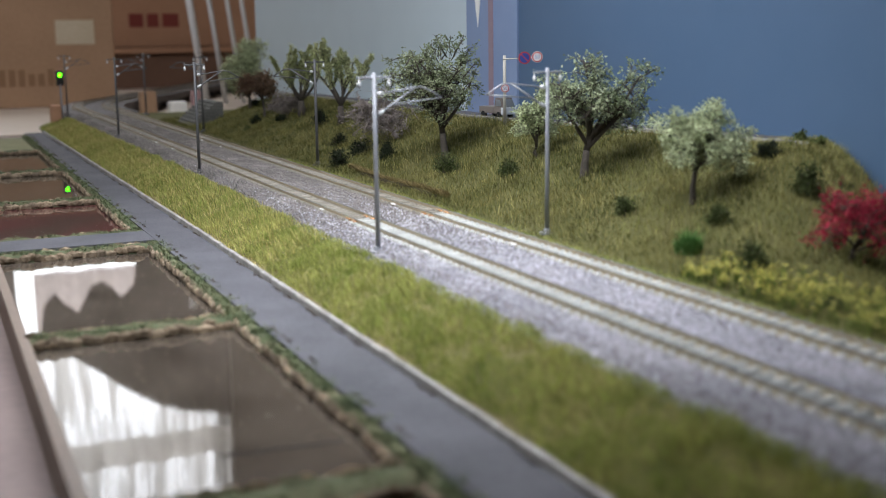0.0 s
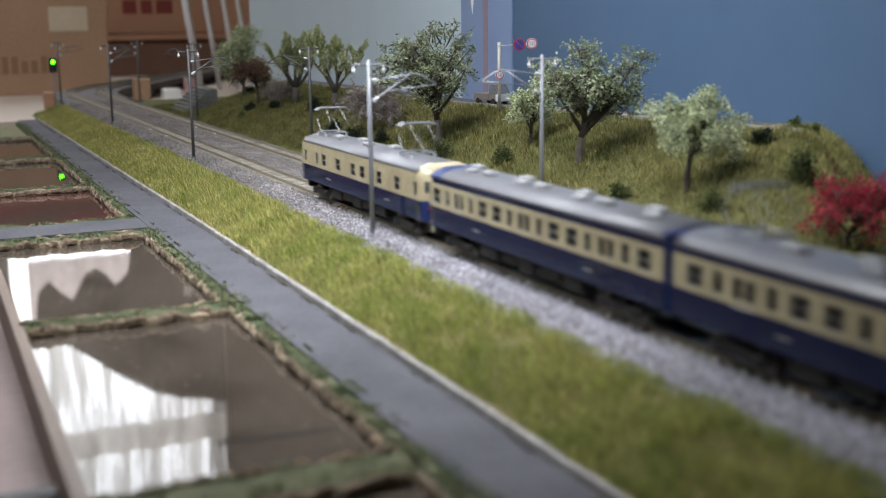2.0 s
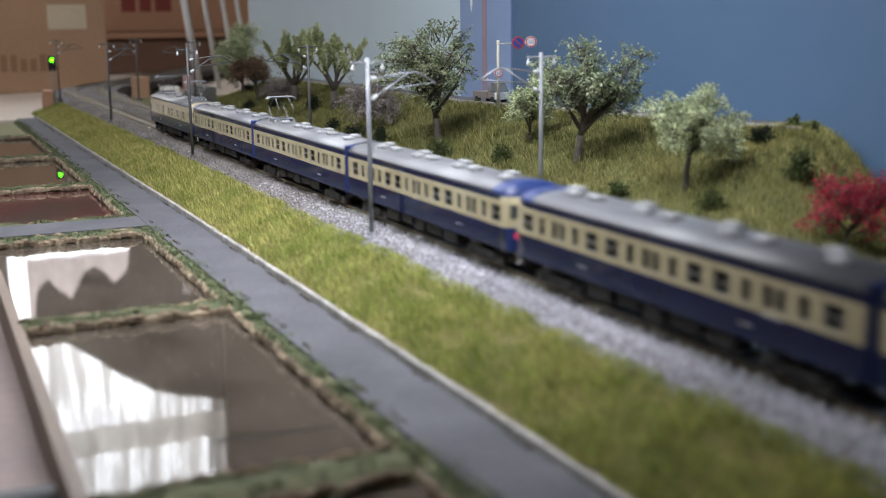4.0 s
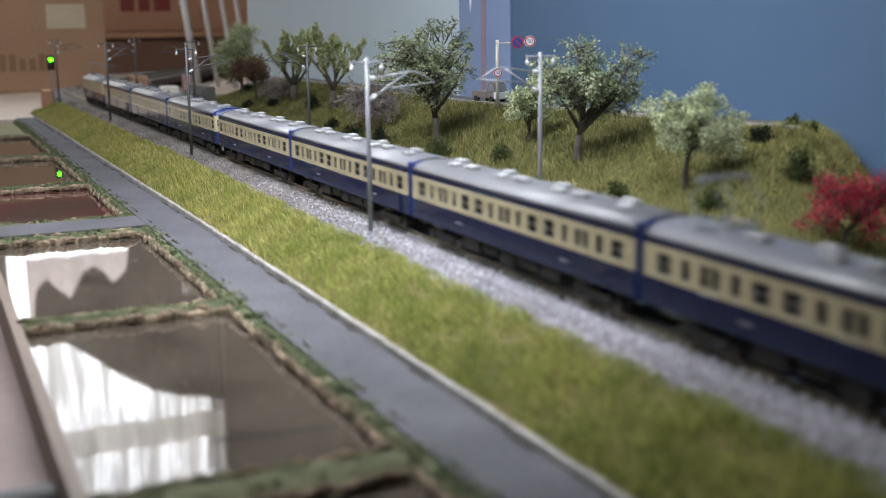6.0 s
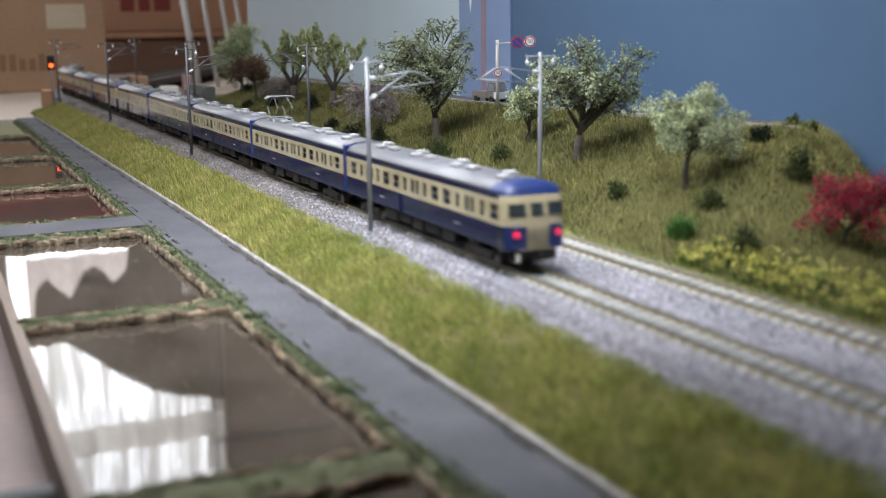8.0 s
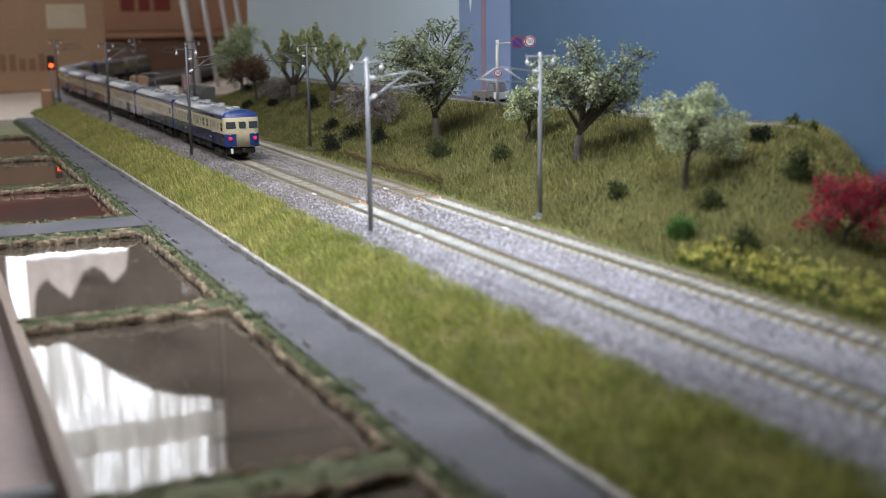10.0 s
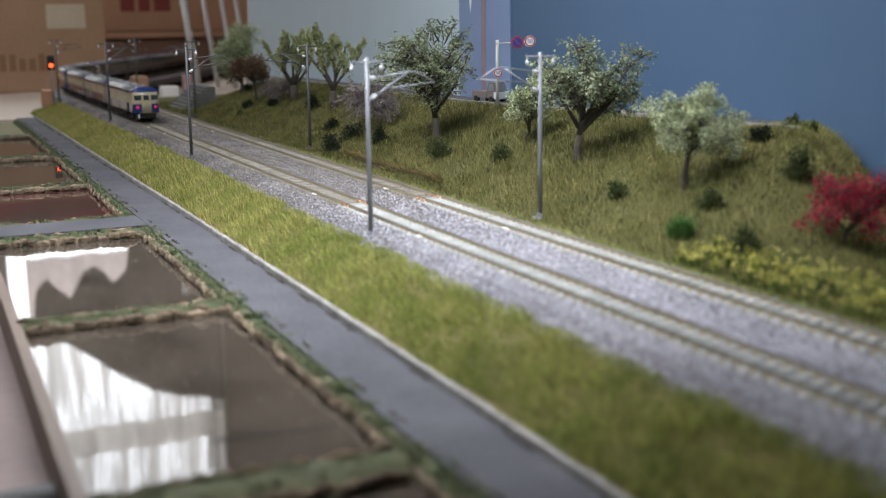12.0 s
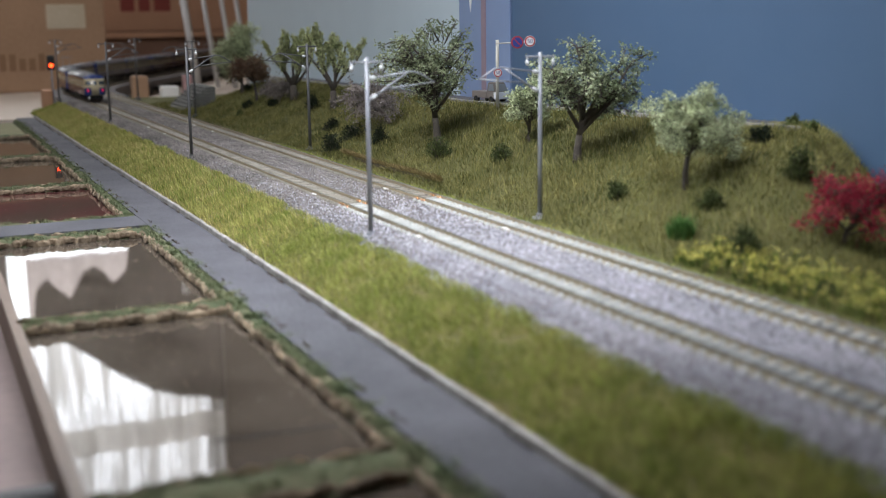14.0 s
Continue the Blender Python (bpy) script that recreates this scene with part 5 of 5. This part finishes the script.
M_SEAT = mat("seat_dark", (0.05, 0.055, 0.07), 0.8)
M_PANTO = mat("pantograph_metal", (0.24, 0.25, 0.27), 0.4, 0.3)
M_TAIL = mat("tail_lamp", (0.8, 0.02, 0.06), 0.3, glow=0.45, glow_colour=(1.0, 0.02, 0.16))
M_LENS = mat("lamp_lens", (0.35, 0.35, 0.33), 0.2, spec=0.8)
HALF, LONG = 0.0096, 0.0666
Z0, Z1, Z2, Z3, Z4, Z5 = 0.0070, 0.0134, 0.0146, 0.0195, 0.0210, 0.0226

# window bands, in millimetres from the car's front end: (start, width, kind)
def pattern(kind):
    out, y = [], 5.0
    seq = "W n D n W W n D n W W n D n W".split() if kind == "saloon" else "n . n V . V . V V . V . V . n".split()
    width = {"W": 5.6, "n": 3.0, "D": 6.8, "V": 5.2, ".": 2.4}
    gap = (133.2 - 10 - sum(width[k] for k in seq)) / (len(seq) - 1)
    for k in seq:
        if k != ".":
            out.append((y, width[k], k))
        y += width[k] + gap
    return out


def colour_faces(me, line_top):
    """Navy below, cream about the windows, and on coaches a navy line under the roof."""
    me.materials.append(M_CREAM)
    for p in me.polygons:
        z = p.center.z
        p.material_index = 0 if z < Z1 or (line_top and z > Z4) else 1


def side_wall(kind, sx, rear, front):
    """One side wall with its window openings, between two ends."""
    bm = bmesh.new()
    x0, x1 = sorted((sx * HALF, sx * (HALF - 0.0006)))
    for z0, z1 in ((Z0, Z1), (Z1, Z2), (Z3, Z4), (Z4, Z5)):
        box(bm, x0, x1, rear, front, z0, z1)
    y = rear
    for a, b, k in sorted((LONG - (s + w) * MM, LONG - s * MM, k) for s, w, k in pattern(kind)):
        box(bm, x0, x1, y, a, Z2, Z3)
        if k == "D":
            m = (a + b) / 2
            box(bm, x0, x1, m - 0.0005, m + 0.0005, Z2, Z3)
        y = b
    box(bm, x0, x1, y, front, Z2, Z3)
    me = mesh_of("side_wall", bm, M_NAVY)
    colour_faces(me, kind == "saloon")
    return me


def frame_mesh(w):
    """Window frame and pane of a given width, set 0.2 mm back."""
    bm = bmesh.new()
    t = 0.0003
    h = Z3 - Z2
    for a in ((0, w, 0, t), (0, w, h - t, h), (0, t, t, h - t), (w - t, w, t, h - t)):
        box(bm, -0.00015, 0.00015, a[0], a[1], a[2], a[3])
    if w > 0.004:
        box(bm, -0.00015, 0.00015, 0, w, h * 0.5 - t * 0.5, h * 0.5 + t * 0.5)
    fr = mesh_of("window", bm, M_VENT)
    bm = bmesh.new()
    box(bm, -0.00006, 0.00006, t, w - t, t, h - t)
    return fr, mesh_of("pane", bm, M_PANE)


frames = {w: frame_mesh(w * MM) for w in (5.6, 3.0, 2.9, 5.2)}
ROOF = [(-HALF, Z5), (-0.0093, 0.0234), (-0.0080, 0.0245), (-0.0050, 0.0255), (0, 0.0259), (0.0050, 0.0255), (0.0080, 0.0245), (0.0093, 0.0234), (HALF, Z5)]


def roof(rear, front):
    bm = bmesh.new()
    sweep(bm, ROOF + [(0, Z5 - 0.0004)], [rear, front], True)
    me = mesh_of("roof", bm, M_ROOF)
    for p in me.polygons:
        p.use_smooth = abs(p.normal.y) < 0.5
    return me


bm = bmesh.new()
rounded_box(bm, -0.0017, 0.0017, -0.0028, 0.0028, 0.0, 0.0018, 0.0006)
vent_mesh = mesh_of("ventilator", bm, M_VENT, True)
bm = bmesh.new()
rounded_box(bm, -0.0082, -0.0072, -0.0095, 0.0095, 0.0020, 0.0046, 0.0004, 1)
rounded_box(bm, 0.0072, 0.0082, -0.0095, 0.0095, 0.0020, 0.0046, 0.0004, 1)
for y in (-0.007, 0.007):
    rounded_box(bm, -0.0086, -0.0070, y - 0.0018, y + 0.0018, 0.0016, 0.0042, 0.0004, 1)
    rounded_box(bm, 0.0070, 0.0086, y - 0.0018, y + 0.0018, 0.0016, 0.0042, 0.0004, 1)
box(bm, -0.0070, 0.0070, -0.002, 0.002, 0.0030, 0.0062)
bogie_mesh = mesh_of("bogie", bm, M_UNDER)
bm = bmesh.new()
tube(bm, [(-0.0060, 0, 0), (-0.0052, 0, 0), (-0.0038, 0, 0)], [0.0028, 0.0028, 0.0031], 16)
tube(bm, [(0.0038, 0, 0), (0.0052, 0, 0), (0.0060, 0, 0)], [0.0031, 0.0028, 0.0028], 16)
tube(bm, [(-0.004, 0, 0), (0.004, 0, 0)], 0.0006, 6)
wheel_set = mesh_of("wheelset", bm, M_WHEEL)
bm = bmesh.new()
for a, b, z, w in ((-0.030, -0.020, 0.0028, 0.0088), (-0.018, -0.006, 0.0033, 0.0086), (-0.004, 0.004, 0.0025, 0.0088), (0.006, 0.016, 0.0034, 0.0085), (0.018, 0.029, 0.0027, 0.0088)):
    rounded_box(bm, -w, -w + 0.005, a, b, z, 0.0070, 0.0004, 1)
    rounded_box(bm, w - 0.005, w, a, b, z, 0.0070, 0.0004, 1)
box(bm, -0.0088, 0.0088, -LONG + 0.002, LONG - 0.002, 0.0064, 0.0071)
under_mesh = mesh_of("underframe", bm, M_UNDER)
bm = bmesh.new()
box(bm, -0.0085, 0.0085, -LONG + 0.006, LONG - 0.006, 0.0074, 0.0100)
for i in range(24):
    y = -0.058 + i * 0.005
    for x in (-0.0062, 0.0062):
        rounded_box(bm, x - 0.0021, x + 0.0021, y, y + 0.0012, 0.0100, 0.0158, 0.0003, 1)
interior_mesh = mesh_of("interior", bm, M_SEAT)
bm = bmesh.new()
box(bm, -HALF + 0.0002, HALF - 0.0002, -0.0002, 0.0002, Z0, Z5)
end_mesh = mesh_of("end_wall", bm, M_NAVY)
colour_faces(end_mesh, False)
bm = bmesh.new()
for i in range(4):
    y = 0.0004 + i * 0.0005
    rounded_box(bm, -0.0097, 0.0097, y, y + 0.00045, 0.0068, 0.0250, 0.0002, 1)
gangway_mesh = mesh_of("gangway", bm, M_GANGWAY)
bm = bmesh.new()
box(bm, -0.0010, 0.0010, -0.0010, 0.0030, 0.0042, 0.0058)
coupler_mesh = mesh_of("coupler", bm, M_UNDER)


bm = bmesh.new()
for a, b in ((0.0, 0.0032), (0.0036, 0.0068)):
    rounded_box(bm, -0.00012, 0.0002, a, b, 0.0074, Z1 - 0.0001, 0.0001, 1)
door_mesh = mesh_of("door", bm, M_NAVY)
colour_faces(door_mesh, False)
bm = bmesh.new()
box(bm, -0.00008, 0.0002, 0.0, 0.0040, 0.0, 0.0005)
number_mesh = mesh_of("number_bar", bm, M_VENT)


def cab(car, way, lit, mail):
    """Driver's cab at the end of the car that faces along way (+1 front, -1 rear): curved face, three windows, lamps."""
    root = new("cab")
    root.parent = car
    root.matrix_basis = pose(0, way * (LONG - 0.0040), 0, 0, 0, 0 if way > 0 else 180)
    cut = 0.0024
    ring = [(-HALF - 0.00005, -0.0006), (-HALF, 0.0022), (-0.0086, 0.0040), (-0.0060, 0.0050), (0, 0.0054), (0.0060, 0.0050), (0.0086, 0.0040), (HALF, 0.0022), (HALF + 0.00005, -0.0006)]
    levels = [(Z0 - 0.0004, 1.0, 1.0), (Z1, 1.0, 1.0), (0.0150, 1.0, 0.97), (Z3 + 0.0004, 1.0, 0.80), (Z5 - 0.0004, 0.995, 0.68), (0.0244, 0.86, 0.40), (0.0256, 0.55, 0.12)]
    bm = bmesh.new()
    rows = [[bm.verts.new((x * k, max(y, -0.0006) * d if y > 0 else y, z)) for x, y in ring] for z, k, d in levels]
    for a, b in zip(rows, rows[1:]):
        for i in range(len(ring) - 1):
            bm.faces.new((a[i], a[i + 1], b[i + 1], b[i]))
    bm.faces.new(rows[-1])
    bm.faces.new(rows[0][::-1])
    me = mesh_of("cab_shell", bm, M_CREAM, True)
    me.materials.append(M_NAVY)
    me.materials.append(M_GANGWAY)
    for p in me.polygons:
        if p.center.z > Z5 - 0.0008 and not mail:
            p.material_index = 2
        elif p.center.z < Z1 and (abs(p.center.x) > 0.0040):
            p.material_index = 1
    share("cab_shell", me, root, None, "cream cab front with navy corners")

    def face(x, z):
        """Depth of the cab's face at x and height z."""
        y = np.interp(abs(x), [0, 0.0060, 0.0086, HALF], [0.0054, 0.0050, 0.0040, 0.0022])
        return y * np.interp(z, [q[0] for q in levels], [q[2] for q in levels])

    def patch(name, x0, x1, z0, z1, m, label, proud):
        bm = bmesh.new()
        grid = [[[bm.verts.new((x0 + (x1 - x0) * i / 6, face(x0 + (x1 - x0) * i / 6, z0 + (z1 - z0) * j / 3) + p, z0 + (z1 - z0) * j / 3)) for i in range(7)] for j in range(4)] for p in (proud, -0.0002)]
        for k in (0, 1):
            for j in range(3):
                for i in range(6):
                    q = (grid[k][j][i], grid[k][j][i + 1], grid[k][j + 1][i + 1], grid[k][j + 1][i])
                    bm.faces.new(q if k else q[::-1])
        ring2 = [(0, i) for i in range(7)] + [(j, 6) for j in (1, 2, 3)] + [(3, i) for i in range(5, -1, -1)] + [(2, 0), (1, 0)]
        for (j0, i0), (j1, i1) in zip(ring2, ring2[1:] + ring2[:1]):
            bm.faces.new((grid[0][j0][i0], grid[0][j1][i1], grid[1][j1][i1], grid[1][j0][i0]))
        part(name, bm, m, root, label)
    for x0, x1 in ((-0.0086, -0.0036), (-0.0019, 0.0019), (0.0036, 0.0086)):
        patch("window_surround", x0 - 0.0003, x1 + 0.0003, 0.0162, 0.0202, M_CREAM, "cream window surround", 0.00012)
        patch("cab_window", x0, x1, 0.0164, 0.0200, M_DARKGLASS, "dark cab window", 0.00025)
    for x0, x1 in ((-0.0095, -0.0036), (0.0036, 0.0095)):
        patch("corner_panel", x0, x1, Z0, 0.0136, M_GANGWAY, "blue lower corner panel", 0.00012)
    if not mail:
        bm = bmesh.new()
        sweep(bm, [(x * 1.012, z + 0.00012) for x, z in ROOF] + [(0, Z5)], [-0.0060, 0.0002], True)
        part("roof_cap", bm, M_GANGWAY, root, "blue painted roof end")
    for x in (-0.0066, 0.0066):
        bm = bmesh.new()
        tube(bm, [(x, 0.0044, 0.0140), (x, 0.0053, 0.0140)], [0.0010, 0.0008], 12)
        part("headlight", bm, M_LENS, root, "round headlight")
        bm = bmesh.new()
        tube(bm, [(x, 0.0046, 0.0112), (x, 0.0056, 0.0112)], [0.0011, 0.0008], 12)
        part("tail_light", bm, M_TAIL if lit else M_LENS, root, "glowing red tail lamp" if lit else "")
    bm = bmesh.new()
    rounded_box(bm, -0.0070, 0.0070, 0.0010, 0.0036, 0.0030, 0.0064, 0.0005, 1)
    part("skirt", bm, M_UNDER, root, "black skirt")
    bm = bmesh.new()
    rounded_box(bm, 0.0052, 0.0066, 0.0034, 0.0044, 0.0030, 0.0058, 0.0003, 1)
    part("jumper_box", bm, M_WHITE, root, "small white jumper box")


def pantograph(car, y):
    root = new("pantograph")
    root.parent = car
    root.matrix_basis = pose(0, y, 0.0258)
    bm = bmesh.new()
    for x in (-0.0045, 0.0045):
        tube(bm, [(x, -0.0055, 0.0012), (x, 0.0055, 0.0012)], 0.00035, 6)
    for yy in (-0.0055, 0.0055):
        tube(bm, [(-0.0045, yy, 0.0012), (0.0045, yy, 0.0012)], 0.00035, 6)
    part("base_frame", bm, M_PANTO, root)
    for x in (-0.0045, 0.0045):
        for yy in (-0.0050, 0.0050):
            bm = bmesh.new()
            tube(bm, [(x, yy, -0.0006), (x, yy, 0.0010)], [0.0005, 0.0006], 6)
            part("insulator", bm, M_INSUL, root)
    for x in (-0.0040, 0.0040):
        for s in (-1, 1):
            bm = bmesh.new()
            tube(bm, [(x, s * 0.0030, 0.0014), (x * 0.9, s * 0.0085, 0.0062)], 0.00016, 5)
            part("lower_arm", bm, M_PANTO, root)
            bm = bmesh.new()
            tube(bm, [(x * 0.9, s * 0.0085, 0.0062), (x * 0.75, s * 0.0012, 0.0112)], 0.00013, 5)
            part("upper_arm", bm, M_PANTO, root)
    bm = bmesh.new()
    for s in (-1, 1):
        tube(bm, [(-0.0070, s * 0.0014, 0.0105), (-0.0055, s * 0.0014, 0.0114), (0.0055, s * 0.0014, 0.0114), (0.0070, s * 0.0014, 0.0105)], 0.00035, 6)
    part("collector", bm, M_PANTO, root, "grey collector bars")


def railway_car(kind, cab_front, cab_rear, pantos, lit_rear, label):
    car = thing("railway_car", pose(0, 0, 0), label, "railway car", "train cars")
    for sx in (-1, 1):
        turn = 0 if sx < 0 else 180
        for start, w, k in pattern(kind):
            if k == "D":
                y = LONG - (start + w) * MM
                share("door", door_mesh, car, pose(sx * HALF, y if sx < 0 else y + 0.0068, 0, 0, 0, turn))
        for y in (-0.036, 0.028):
            share("number_bar", number_mesh, car, pose(sx * HALF, y, 0.0098, 0, 0, turn), "small grey painted bar")
    rear, front = -LONG + 0.0040 * cab_rear, LONG - 0.0040 * cab_front
    for sx in (-1, 1):
        share("side_wall", side_wall(kind, sx, rear, front), car)
    for start, w, k in pattern(kind):
        y = LONG - (start + w) * MM
        spans = [(y, w)] if k != "D" else [(y, 2.9), (y + 3.9 * MM, 2.9)]
        for yy, ww in spans:
            fr, pane = frames[ww]
            for sx in (-1, 1):
                win = share("window", fr, car, pose(sx * (HALF - 0.00035), yy, Z2))
                share("pane", pane, win)
    share("roof", roof(rear, front), car)
    for i in range(7):
        y = 0.052 - i * 0.0165
        if all(abs(y - p) > 0.010 for p in pantos):
            share("ventilator", vent_mesh, car, pose(-0.0022 if i % 2 else 0.0020, y, 0.0252))
            if kind == "saloon" and i % 2 == 0:
                share("ventilator", vent_mesh, car, pose(-0.0030, y - 0.0060, 0.0250))
    for p in pantos:
        pantograph(car, p)
    share("underframe", under_mesh, car)
    share("interior", interior_mesh, car, None, "dark interior seats")
    for y in (-0.046, 0.046):
        b = share("bogie", bogie_mesh, car, pose(0, y, 0))
        for dy in (-0.007, 0.007):
            share("wheelset", wheel_set, b, pose(0, dy, 0.0028))
    for way, has in ((1, cab_front), (-1, cab_rear)):
        turn = 0 if way > 0 else 180
        share("coupler", coupler_mesh, car, pose(0, way * LONG, 0, 0, 0, turn))
        if has:
            cab(car, way, lit_rear and way < 0, kind == "mail")
        else:
            share("end_wall", end_mesh, car, pose(0, way * (LONG - 0.0003), 0))
            share("gangway", gangway_mesh, car, pose(0, way * (LONG - 0.0004), 0, 0, 0, turn), "blue bellows between the cars")
    return car


COACH = "navy and cream model coach with grey ventilated roof"
cars = [railway_car("mail", True, True, (0.052, -0.040), True, "navy and cream model mail car with two pantographs"),
        railway_car("saloon", True, False, (), False, "navy and cream model coach with driving cab"),
        railway_car("saloon", False, False, (0.050,), False, "navy and cream model motor coach with raised pantograph"),
        railway_car("saloon", False, True, (), True, "navy and cream model coach with red tail lamps"),
        railway_car("saloon", True, False, (), False, "navy and cream model coach with driving cab"),
        railway_car("saloon", False, False, (), False, COACH),
        railway_car("saloon", False, False, (), False, COACH),
        railway_car("saloon", False, False, (0.050,), False, "navy and cream model motor coach with raised pantograph"),
        railway_car("saloon", False, True, (), True, "rear driving coach with glowing red tail lamps")]


def motions():
    times = [i * 0.25 for i in range(57)]
    for k, car in enumerate(cars):
        walk(car, [(t, car_pose(tail_at(t) + PITCH * (9 - k) - PITCH / 2)) for t in times])
    # the added cover moves from the red lamp to the green one as the train passes
    up, down = pose(0, 0, 0.0388), pose(0, 0, 0.0328)
    walk(shutter, [(0.0, down), (3.0, down), (7.0, down), (7.03, down), (7.17, up), (7.3, up), (9.0, up), (14.0, up)])


motions()
